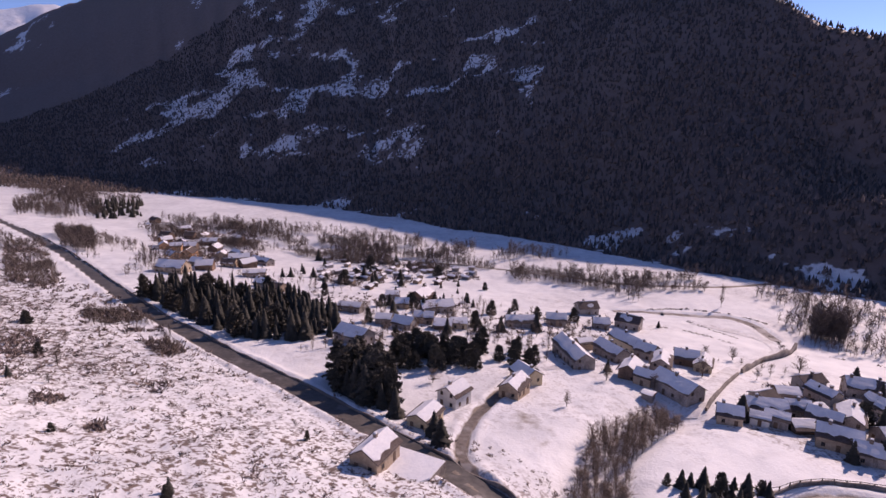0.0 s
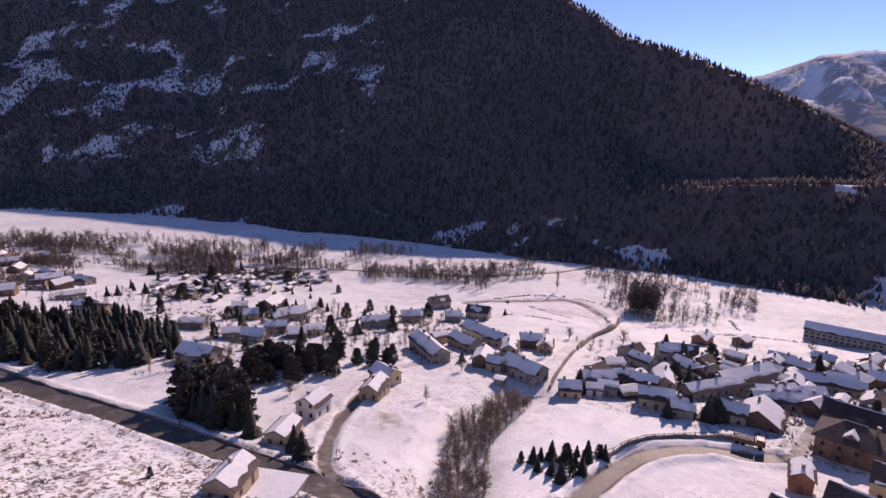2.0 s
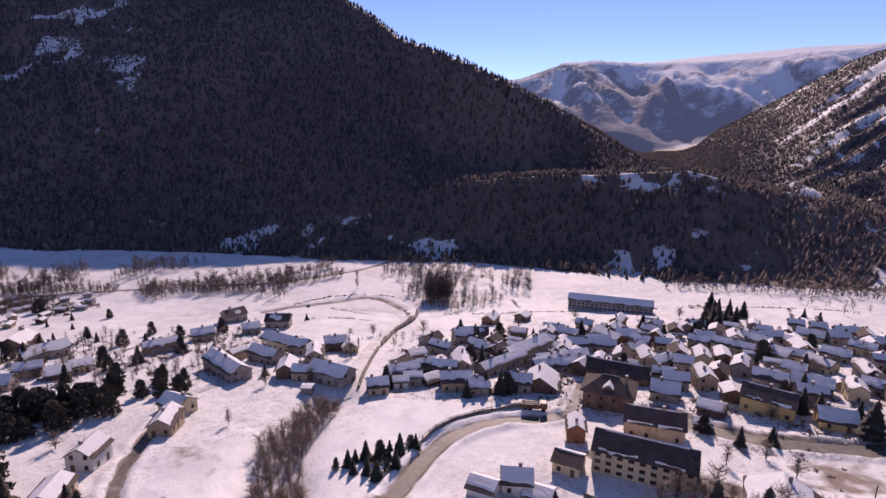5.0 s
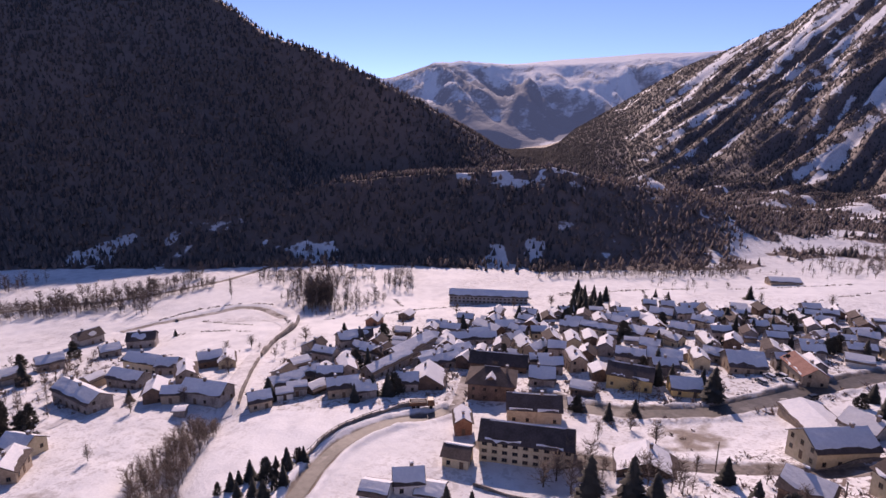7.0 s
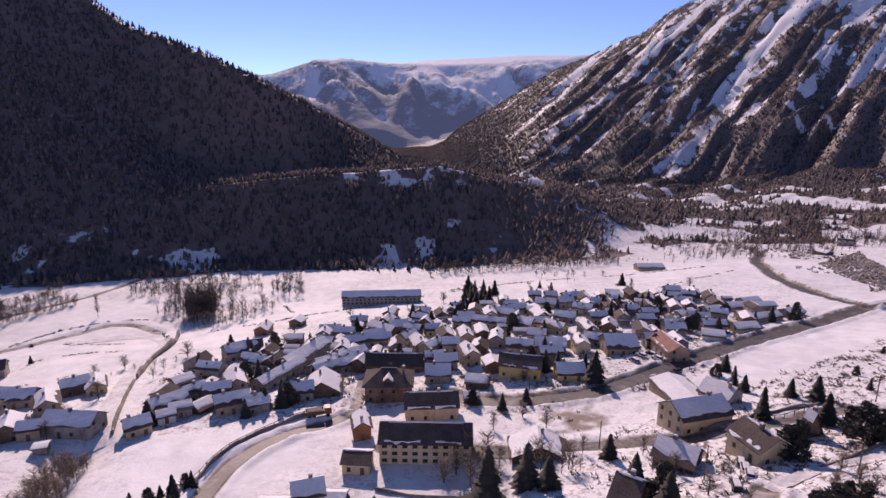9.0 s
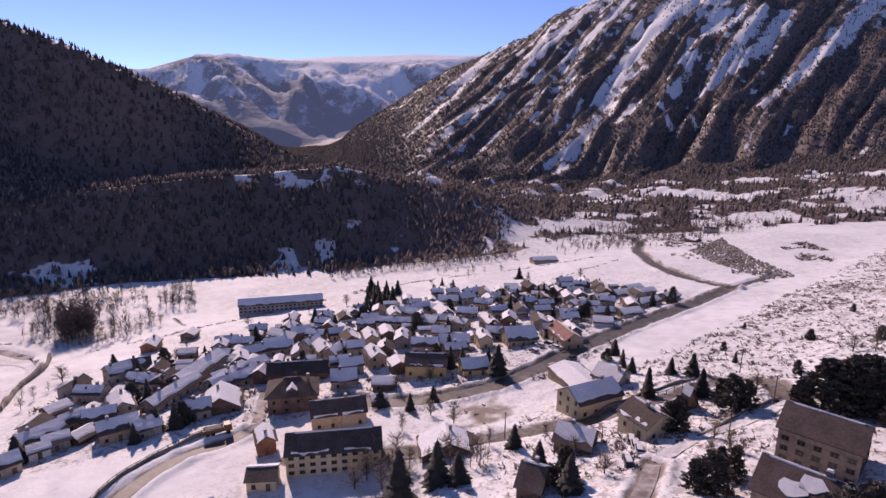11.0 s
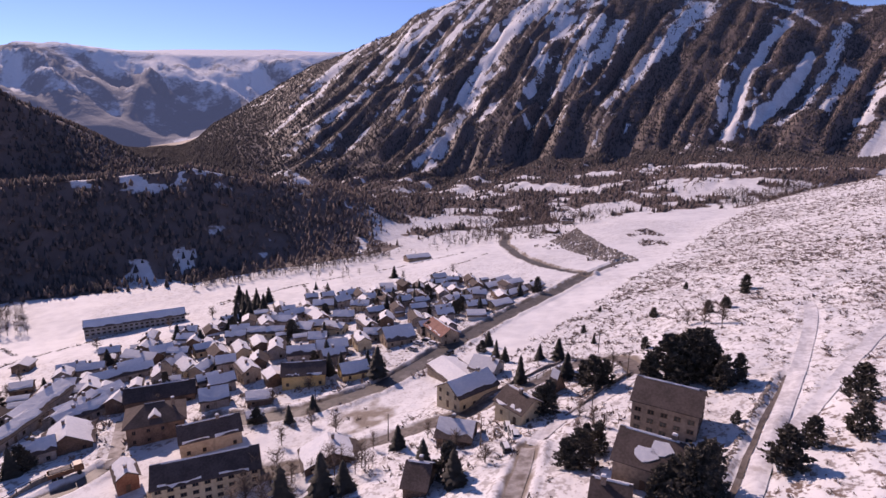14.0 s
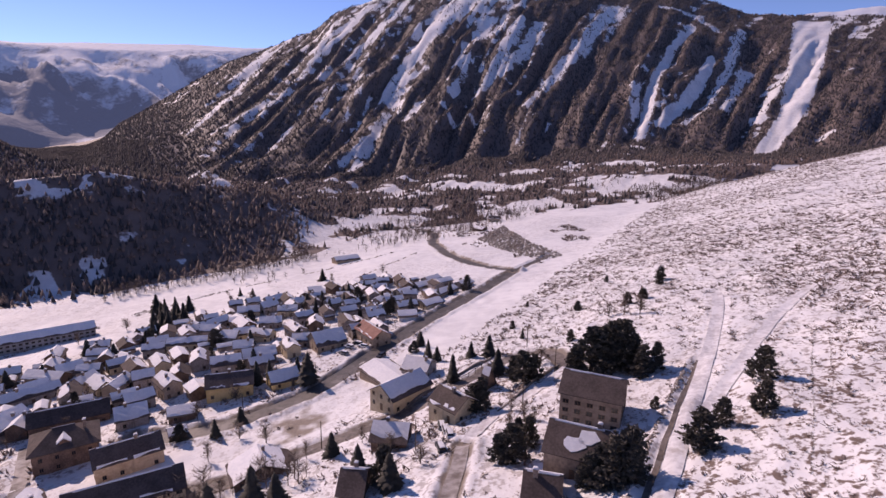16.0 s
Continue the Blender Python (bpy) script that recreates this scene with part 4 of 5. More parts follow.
house(410.0, 75.6, -55, 19.0, 9.8, 4.4, "t", "S", 1)
house(575.8, -51.9, -94, 11.8, 7.0, 5.9, "t", "D", 2)
house(515.8, -32.8, 45, 12.7, 7.0, 4.4, "b", "S", 1)
house(116.9, 125.2, 136, 7.4, 7.0, 5.9, "s", "S", 1)
house(102.5, 130.3, -23, 6.9, 6.2, 5.2, "s", "S", 1)
house(71.6, 208.3, 137, 7.4, 7.0, 5.9, "s", "S", 1)
house(238.5, 107.0, 103, 8.4, 6.2, 5.2, "s", "S", 1)
house(226.1, 87.1, -61, 8.4, 6.2, 5.2, "c", "S", 1)
house(227.2, 125.7, -60, 8.0, 6.2, 5.2, "s", "S", 1)
house(198.9, 126.8, -45, 7.3, 6.2, 5.2, "c", "S", 1)
house(199.6, 146.6, -43, 8.6, 6.2, 5.2, "s", "S", 1)
house(181.5, 147.1, -42, 8.5, 6.2, 5.2, "s", "S", 1)
house(184.1, 130.2, -10, 7.9, 6.2, 5.2, "s", "S", 1)
house(92.5, 80.8, -62, 6.5, 6.0, 4.6, "c", "D", 1, "annex")
house(68.5, 83.5, -59, 6.0, 5.5, 3.4, "w", "S", 0, "annex")
house(78.6, 76.5, -59, 6.0, 5.5, 3.2, "w", "S", 0, "annex")
house(108.1, -31.7, -114, 12.4, 9.5, 10.0, "d", "D", 3)
house(90.3, -24.3, -114, 10.2, 10.5, 8.0, "d", "D", 2)
house(80.5, -16.2, -104, 5.7, 9.0, 5.5, "d", "D", 1)
house(126.9, -2.3, -135, 9.2, 8.5, 6.5, "c", "D", 2)
house(117.4, 12.4, -97, 8.2, 7.5, 5.5, "b", "S", 1)
house(96.8, 17.8, -94, 4.7, 8.0, 5.5, "b", "D", 1)
house(139.7, -11.7, -128, 1.7, 6.0, 6.2, "b", "A", 1)
house(145.1, 12.4, -42, 15.0, 9.5, 7.5, "c", "S", 2)
house(166.4, 8.2, -112, 8.4, 9.0, 6.0, "g", "S", 1)
house(115.4, 43.1, -152, 9.0, 13.0, 5.0, "b", "S", 1)
house(151.4, 79.1, -64, 7.4, 6.0, 4.0, "b", "S", 1)
house(141.2, 75.8, -56, 4.4, 4.0, 3.0, "b", "S", 0)
house(131.0, 100.3, -57, 4.4, 11.0, 9.5, "b", "D", 2, hip=True)


# ---- trees ----
def spruce_meshes(seed):
    """Crown of drooping tiers, and a tapered trunk, for a tree one metre high."""
    rng = random.Random(seed)
    co, f = [], []
    tiers = 15
    for k in range(tiers):
        h = 0.08 + 0.86 * k / tiers
        reach = (0.235 - 0.205 * (k / tiers) ** 0.9) * (0.85 + 0.3 * rng.random())
        n = 11 if k < 9 else 7
        spin = rng.random() * 6
        for i in range(n):
            a = spin + 6.283 * i / n + (rng.random() - 0.5) * 0.4
            q = reach * (0.7 + 0.5 * rng.random())
            w = 0.26 * q + 0.012
            c, s = math.cos(a), math.sin(a)
            z1 = h - q * (0.22 + 0.3 * rng.random())
            b = len(co)
            co += [(0.01 * c, 0.01 * s, h + 0.05), (0.6 * q * c - w * s, 0.6 * q * s + w * c, (h + z1) / 2 - 0.01), (q * c, q * s, z1), (0.6 * q * c + w * s, 0.6 * q * s - w * c, (h + z1) / 2 - 0.01), (0.55 * q * c, 0.55 * q * s, (h + z1) / 2 + 0.035)]
            f += [(b, b + 1, b + 4), (b + 1, b + 2, b + 4), (b + 2, b + 3, b + 4), (b + 3, b, b + 4)]
    b = len(co)
    co += [(0.02, 0, 0.9), (-0.01, 0.017, 0.9), (-0.01, -0.017, 0.9), (0, 0, 1.0)]
    f += [(b, b + 1, b + 3), (b + 1, b + 2, b + 3), (b + 2, b, b + 3)]
    return raw_mesh("crown", co, f, [M_SPRUCE]), trunk_mesh(0.022, 0.9), (np.array(co), np.array(f))


def trunk_mesh(rad, top):
    n = 6
    co = [(rad * (1 - 0.8 * k) * math.cos(6.283 * i / n), rad * (1 - 0.8 * k) * math.sin(6.283 * i / n), -0.06 + (top + 0.06) * k) for k in (0, 0.5, 1) for i in range(n)]
    f = [(k * n + i, k * n + (i + 1) % n, (k + 1) * n + (i + 1) % n, (k + 1) * n + i) for k in range(2) for i in range(n)]
    return raw_mesh("trunk", co, f, [M_BARK])


def pine_meshes(seed):
    """Limbs that carry clumps of needle tufts round a tapered trunk, with gaps between them."""
    rng = random.Random(seed)
    co, f = [], []

    def tri(p, q, r):
        b = len(co)
        co.extend([tuple(p), tuple(q), tuple(r)])
        f.append((b, b + 1, b + 2))

    for k in range(52):
        h = 0.05 + 0.93 * ((k + rng.random()) / 52) ** 1.15
        wide = 0.36 * max(0.02, 1 - h) ** 0.62 * min(1, 0.75 + h * 1.5)
        a = k * 2.4 + rng.random()
        q = wide * (0.55 + 0.6 * rng.random())
        c = Vector((q * math.cos(a), q * math.sin(a), h + 0.05 * rng.random()))
        root = Vector((0, 0, max(0.03, h - 0.08)))
        e = Vector((0, 0, 0.012))
        tri(root + e, root - e, c)
        for i in range(24):
            g = Vector((rng.gauss(0, 1), rng.gauss(0, 1), rng.gauss(0, 0.6)))
            p = c.lerp(root, 0.45 * rng.random()) + g.normalized() * 0.075 * rng.random() ** 0.5
            d = Vector((rng.gauss(0, 1) + 0.8 * math.cos(a), rng.gauss(0, 1) + 0.8 * math.sin(a), rng.gauss(0.5, 0.7))).normalized() * (0.042 + 0.03 * rng.random())
            w = d.orthogonal().normalized() * 0.028
            tri(p + w, p - w, p + d)
            w = w.cross(d).normalized() * 0.028
            tri(p + w, p - w, p + d)
    return raw_mesh("crown", co, f, [M_PINE]), trunk_mesh(0.03, 0.9)


def bare_template(seed, branches=46, twigs=2, stout=1.0):
    """Trunk and branches as thin three-sided spikes, for a tree one metre high."""
    rng = random.Random(seed)
    co, f = [], []

    def spike(a, b, w):
        a, b = Vector(a), Vector(b)
        e = (b - a).orthogonal().normalized() * w
        g = (b - a).normalized().cross(e)
        k = len(co)
        co.extend([tuple(a + e), tuple(a - 0.5 * e + 0.87 * g), tuple(a - 0.5 * e - 0.87 * g), tuple(b)])
        f.extend([(k, k + 1, k + 3), (k + 1, k + 2, k + 3), (k + 2, k, k + 3)] if stout == 1.0 or w > 0.014 else [(k, k + 1, k + 3)])

    spike((0, 0, -0.03), (0.01, 0.02, 0.98), 0.020 if stout == 1.0 else 0.0145)
    for i in range(branches):
        h = 0.16 + 0.66 * rng.random()
        a, q = rng.random() * 6.283, (0.14 + 0.30 * rng.random()) * (1.15 - h * 0.6)
        tip = (q * math.cos(a), q * math.sin(a), h + 0.10 + 0.16 * rng.random())
        spike((0, 0, h), tip, 0.008 * stout)
        for _ in range(twigs):
            m = Vector((0, 0, h)).lerp(Vector(tip), 0.4 + 0.4 * rng.random())
            spike(m, m + Vector((rng.gauss(0, 0.07), rng.gauss(0, 0.07), 0.06 + 0.09 * rng.random())), 0.006 * stout)
    return np.array(co), np.array(f)


def scatter(name, templates, xs, ys, hs, mat, wide=None, sink=0.0):
    """Many small plants joined into one sheet of growth."""
    rs = np.random.RandomState(len(xs))
    cs, fs, base = [], [], 0
    zs = surface(xs, ys) - sink
    pick = rs.randint(0, len(templates), len(xs))
    for t, (co, f) in enumerate(templates):
        w = np.nonzero(pick == t)[0]
        if not len(w):
            continue
        a, s = rs.rand(len(w)) * 6.283, hs[w]
        sw = s * (0.8 + 0.5 * rs.rand(len(w))) * (1 if wide is None else wide)
        X = (co[None, :, 0] * np.cos(a)[:, None] - co[None, :, 1] * np.sin(a)[:, None]) * sw[:, None] + xs[w][:, None]
        Y = (co[None, :, 0] * np.sin(a)[:, None] + co[None, :, 1] * np.cos(a)[:, None]) * sw[:, None] + ys[w][:, None]
        Z = co[None, :, 2] * s[:, None] + zs[w][:, None]
        cs.append(np.stack([X, Y, Z], -1).reshape(-1, 3))
        fs.append((f[None] + (np.arange(len(w)) * len(co))[:, None, None]).reshape(-1, 3) + base)
        base += len(w) * len(co)
    return new(name, raw_mesh(name, np.concatenate(cs), np.concatenate(fs), [mat]))


def fill(poly, gap, seed):
    """Uneven points in a polygon, about gap apart."""
    rs = np.random.RandomState(seed)
    p = np.array(poly, float)
    gx, gy = np.meshgrid(np.arange(p[:, 0].min(), p[:, 0].max(), gap), np.arange(p[:, 1].min(), p[:, 1].max(), gap))
    gx, gy = (gx + (rs.rand(*gx.shape) - 0.5) * gap).ravel(), (gy + (rs.rand(*gy.shape) - 0.5) * gap).ravel()
    k = inside(gx, gy, poly)
    return gx[k], gy[k]


SPRUCES = [spruce_meshes(k) for k in range(4)]
PINES = [pine_meshes(10 + k) for k in range(3)]


def tree(kind, x, y, h, seed, group):
    rng = random.Random(seed)
    crown, trunk = (SPRUCES if kind == "spruce" else PINES)[seed % (4 if kind == "spruce" else 3)][:2]
    wide = 1.45 if kind == "spruce" else 1.18
    top = new(kind + "_tree")
    top.matrix_basis = pose(x, y, ground_z(x, y) - 0.1, 0, 0, rng.random() * 360) @ Matrix.Diagonal((h * wide * (0.8 + 0.5 * rng.random()), h * wide * (0.8 + 0.5 * rng.random()), h, 1))
    part("trunk", trunk, top)
    part("crown", crown, top)
    return tagged(top, "dark green spruce standing in snow" if kind == "spruce" else "dark bushy pine standing in snow", "tree", group)


SPRUCE_SPOTS = [
    [169.3, 45.1, 17, 176.8, 50.7, 12, 172.7, 63.5, 13, 179.4, 61.3, 10, 236.4, 136.2, 10, 199.5, 9.8, 8, 184.6, 5.8, 11, 178.2, 2.6, 9, 152.7, -2.4, 14, 175.2, -9.0, 9, 173.2, -14.9, 12, 156.2, -16.1, 10, 182.8, 50.0, 8, 146.1, 59.3, 9, 94.1, 46.1, 24, 98.6, 39.1, 17, 98.6, 34.3, 12, 101.2, 17.8, 14, 95.1, 10.7, 13, 117.7, 26.8, 10],
    [304.9, 110.7, 11, 320.1, 123.8, 9, 343.2, 78.7, 13, 291.0, 157.3, 11, -5.3, 117.9, 12, -18.3, 133.8, 14, 143.4, 195.0, 12, 108.2, 125.0, 13, 105.1, 128.7, 12, 113.2, 126.8, 11, 120.7, 150.3, 14, 97.8, 129.0, 10, 117.7, 127.5, 12, -7.3, 123.8, 11, 50.9, 186.3, 7, -93.4, 320.5, 10, -109.1, 310.6, 9, -104.9, 313.2, 10, -105.5, 337.3, 9],
    [-0.2, 285.8, 8, -12.2, 280.2, 8, -17.1, 285.7, 8, -38.0, 260.3, 10, 95.4, 264.4, 6, -47.7, 77.1, 5, -150.9, 172.1, 6, -108.8, 116.8, 5, 148.4, -15.3, 13.6, 185.9, -27.8, 6, 77.3, 70.6, 10, 79.7, 65.5, 10, 197.9, 9.1, 10],
]
PINE_SPOTS = [
    [85.7, -44.1, 11.4, 91.6, -50.5, 8.2, 104.6, -64.8, 11.1, 91.7, -57.8, 9.7, 105.7, -44.0, 4.5, 83.4, -26.5, 10.6, 81.6, -28.6, 13.6, 82.0, -30.9, 14.4, 82.9, -24.3, 9.1, 97.0, -13.2, 12.1, 97.4, -11.0, 9.1, 102.1, -17.3, 9.8, 106.9, -15.9, 6.1, 126.7, -9.0, 12.9],
    [126.6, -7.3, 10.6, 139.1, -21.3, 13.6, 139.2, -24.4, 11.4, 145.2, -19.4, 9.1, 133.7, -33.7, 12.1, 134.0, -38.1, 18.9, 133.1, -42.2, 19.7, 131.8, -45.4, 19.7, 128.7, -47.1, 15.2, 124.7, -47.8, 12.1, 126.9, -52.0, 10.6, 141.2, -42.2, 13.6, 140.1, -46.5, 16.7, 169.5, -41.0, 6, 195.6, -67.5, 7],
    [-151, 173, 7.5, -122, 142, 5.5, -35, 110, 3.5, -47, 75, 4, 18, 192, 10, 12, 186, 9, 20, 199, 9, -14, 196, 9, -22, 192, 10],
    [246.7, -74.8, 5, 197.6, -74.4, 6, 223, -89.8, 9, 231.2, -36.3, 4, 209.9, -52.5, 4, -154.1, 175.9, 7, -79.5, 92.6, 3, 22.1, 180.4, 12, 25.0, 188.6, 10, 17.4, 183.4, 9, 6.9, 204.5, 11, 3.8, 230.3, 12, 52.9, 261.1, 11, 35.5, 266.4, 8, 244.4, 27.4, 10, 249.9, 26.1, 9, 137.0, 73.0, 8, 191.9, 11.3, 7, 100.3, 12.3, 12, 199.3, -74.0, 6, 215.5, -86.5, 7, 201.6, -26.2, 5, 208.0, -52.5, 6],
]
seed = 0
for kind, spots in (("spruce", SPRUCE_SPOTS), ("pine", PINE_SPOTS)):
    for row in spots:
        for k in range(0, len(row), 3):
            seed += 1
            tree(kind, row[k], row[k + 1], row[k + 2] * 0.66, seed, "garden conifers")

rs = np.random.RandomState(77)
xs, ys = fill(TOWN, 21, 78)
ok = ~inside(xs, ys, YARD)
xs, ys = xs[ok], ys[ok]
for k, w in WAY_LINES.items():
    ok = off_line(xs, ys, w) > WAYS[k][1] / 2 + 3
    xs, ys = xs[ok], ys[ok]
for i in range(len(xs)):
    seed += 1
    tree("spruce" if i % 3 else "pine", xs[i], ys[i], 4.0 + 5.0 * rs.rand(), seed, "garden conifers")

xs, ys = fill([(-100, 260), (-60, 200), (-20, 200), (30, 215), (40, 260), (10, 330), (-60, 400), (-110, 390)], 17, 79)
for i in range(len(xs)):
    seed += 1
    if (seed * 0.381) % 1 < 0.6:
        tree("spruce" if i % 3 else "pine", xs[i], ys[i], 3.5 + 6.0 * rs.rand(), seed, "garden conifers")

GROVES = [
    ([(-148, 233), (-115, 211), (-82, 188), (-50, 196), (-55, 224), (-94, 250), (-142, 258)], 4.3, 11.0, "spruce"),
    ([(-40, 152), (-29, 140), (-19, 137), (-22, 152), (-34, 169), (-41, 167)], 3.2, 12.0, "spruce"),
    ([(-32, 168), (5, 174), (8, 196), (-33, 186)], 4.4, 8.0, "pine"),
    ([(45, 112), (51, 98), (70, 111), (66, 114), (53, 112)], 3.1, 5.0, "spruce"),
    ([(243, 138), (258, 130), (293, 142), (298, 166)], 6.0, 10.0, "spruce"),
    ([(-456, 631), (-461, 670), (-399, 653), (-344, 558), (-374, 532)], 10.0, 10.0, "spruce"),
    ([(242, 64), (264, 37), (291, 44), (289, 75)], 8.0, 8.0, "spruce"),
]
for g, (poly, gap, h, kind) in enumerate(GROVES):
    xs, ys = fill(poly, gap, g)
    if g == 0:
        # the inner rows stand too close to tell apart
        inner = np.random.RandomState(4).rand(len(xs)) < 0.72
        hs_ = h * (0.4 + 0.8 * np.random.RandomState(5).rand(inner.sum()))
        tagged(scatter("spruce_plantation", [q[2] for q in SPRUCES], xs[inner], ys[inner], hs_, M_SPRUCE, 1.05), "dense dark spruce plantation beside the road", "plantation", kind="stuff")
        xs, ys = xs[~inner], ys[~inner]
    for i in range(len(xs)):
        seed += 1
        odd = g < 4 and (seed * 0.7548) % 1 < (0.45 if g < 2 else 0.2)
        tree("pine" if odd else kind, xs[i], ys[i], h * (0.55 + 0.6 * ((seed * 0.618) % 1)), seed, "conifer grove")

# leafless woods along the streams
BARE = [bare_template(k) for k in range(4)]
FAR_BARE = [bare_template(30 + k, 34, 1, 1.7) for k in range(4)]
WOODS = [
    ([(21, 98), (31, 94), (42, 124), (64, 149), (56, 158), (33, 133)], 2.0, 6.0), ([(-304, 531), (-166, 477), (-54, 403), (73, 407), (81, 430), (-14, 455), (-178, 520), (-331, 570)], 5.5, 10.0),
    ([(174, 332), (157, 249), (169, 235), (231, 241), (264, 275), (193, 354)], 6.0, 9.0), ([(312, 212), (422, 98), (445, 113), (347, 224)], 4.5, 6.5),
    ([(55, 372), (153, 368), (177, 390), (124, 361), (100, 313), (61, 362)], 6.0, 10.0), ([(168, 262), (180, 256), (186, 264), (174, 274)], 1.9, 15.0),
    ([(235, 70), (300, 20), (310, 30), (255, 90)], 8.0, 6.0), ([(-240, 500), (-60, 385), (40, 365), (40, 385), (-60, 410), (-230, 525)], 3.8, 8.0), ([(60, 200), (95, 215), (150, 235), (150, 215), (110, 190)], 8.0, 5.0),
    ([(-170, 290), (-150, 270), (-60, 260), (-60, 300), (-150, 340)], 11.0, 5.5), ([(560, 90), (470, 60), (480, -20), (640, -120), (700, 0)], 9.0, 8.0), ([(-60, 180), (30, 190), (70, 260), (-10, 290), (-60, 250)], 6.0, 5.0),
    ([(100, 130), (170, 140), (230, 90), (200, 60), (150, 90)], 13.0, 5.0), ([(95, 52), (112, 62), (112, 30), (100, 32)], 4.5, 7.0), ([(-128, 462), (-40, 420), (13, 391), (97, 355), (153, 370), (150, 362), (97, 345), (13, 380), (-40, 408), (-128, 450)], 3.0, 7.0),
    ([(430, 60), (520, -40), (640, -150), (760, -250), (900, -120), (720, 60), (560, 120)], 15.0, 6.5), ([(520, 150), (640, 60), (860, 100), (700, 220)], 13.0, 6.5), ([(330, 120), (430, 60), (480, 110), (400, 200)], 15.0, 6.0),
    ([(724, -238), (766, -398), (643, -334), (600, -215)], 6.0, 7.0), ([(-300, 480), (-160, 400), (-150, 420), (-300, 510)], 5.0, 8.0), ([(-260, 330), (-180, 275), (-170, 290), (-250, 350)], 6.0, 6.0),
    ([(-710, 804), (-568, 722), (-452, 645), (-381, 609), (-435, 712), (-606, 820), (-757, 861)], 6.5, 9.0), ([(-285, 361), (-255, 348), (-228, 336), (-237, 362), (-331, 448)], 4.5, 7.0),
    ([(-294, 325), (-209, 247), (-207, 263), (-278, 333), (-351, 391)], 5.0, 5.0), ([(-156, 207), (-143, 217), (-109, 187), (-92, 164), (-95, 159), (-121, 179), (-141, 187)], 2.2, 3.0), ([(-298, 422), (-249, 395), (-192, 306), (-228, 336)], 5.5, 6.0),
    ([(-310, 346), (-288, 352), (-199, 251), (-192, 232), (-219, 243)], 3.6, 5.5), ([(-323, 411), (-315, 441), (-240, 337), (-256, 328)], 3.4, 9.0), ([(-224, 356), (-195, 369), (-156, 292), (-177, 282)], 5.5, 7.0), ([(-539, 622), (-590, 752), (-507, 732), (-381, 559), (-400, 519), (-440, 513)], 6.0, 10.0), ([(-274, 452), (-294, 522), (-249, 524), (-188, 474), (-142, 358), (-158, 328), (-196, 344)], 5.0, 6.0),
    ([(-200, 415), (-120, 388), (-50, 372), (30, 352), (100, 335), (150, 338), (152, 346), (100, 346), (30, 366), (-50, 392), (-120, 410), (-200, 440)], 3.2, 7.0),
]
for g, (poly, gap, h) in enumerate(WOODS):
    away_ = np.hypot(*np.mean(poly, 0)) > 270
    xs, ys = fill(poly, gap * (0.95 if g == 0 else 0.72 if away_ else 0.85), 50 + g)
    rs = np.random.RandomState(g)
    ok = fnoise(xs, ys, 24, 200 + g, 2) > (0.2 if g in (0, 5) else 0.42)
    xs, ys = xs[ok], ys[ok]
    tagged(scatter("bare_wood", FAR_BARE if away_ else BARE, xs, ys, h * (0.35 + 0.85 * rs.rand(len(xs))), M_TWIG), "leafless grey-brown trees standing in snow", "woods", kind="stuff")

# single leafless trees in gardens and along lanes
BARE_CROWNS = [raw_mesh("branches", co, f, [M_TWIG]) for co, f in (bare_template(20 + k, 90) for k in range(3))]
BARE_TRUNK = trunk_mesh(0.022, 0.8)


def bare_tree(x, y, h, wide, seed):
    top = new("leafless_tree")
    top.matrix_basis = pose(x, y, ground_z(x, y) - 0.1, 0, 0, seed * 77) @ Matrix.Diagonal((h * wide, h * wide, h, 1))
    part("trunk", BARE_TRUNK, top)
    part("crown", BARE_CROWNS[seed % 3], top)
    return tagged(top, "tall slender leafless poplar in a snowy meadow" if wide < 0.6 else "leafless grey-brown garden tree standing in snow", "tree", "garden trees")


bare_tree(145.4, 308.9, 14, 0.35, 1)
bare_tree(-112, 136, 5, 1.3, 4)
bare_tree(-100, 118, 3, 1.3, 5)
for i, (x, y, h) in enumerate([(101, 54, 9), (103, 59, 8), (99, 60, 7), (118, 33, 5), (131, 47, 6), (136, 56, 5), (125, 60, 6), (150, 74, 6), (160, 66, 5), (121, 20, 5), (112, 12, 5), (103, 5, 5), (108, -14, 5), (114, -18, 5), (121, -16, 4), (112, -20, 4), (98, -20, 4), (150, -28, 6), (182, -62, 8), (178, -66, 7), (186, -58, 6), (62, 170, 6), (70, 178, 6), (86, 190, 7), (96, 212, 7), (110, 218, 6), (130, 206, 7), (30, 150, 5), (48, 176, 6), (-10, 160, 5), (158, 178, 6), (175, 190, 7), (215, 190, 6), (240, 170, 7), (262, 160, 7), (300, 110, 6), (330, 70, 7), (345, 40, 7), (210, 60, 5), (230, 40, 5), (255, 20, 5), (192, 78, 5), (150, 140, 5), (170, 120, 5), (200, 110, 5)]):
    bare_tree(x, y, h, 0.9 + 0.3 * (i % 3), i + 2)

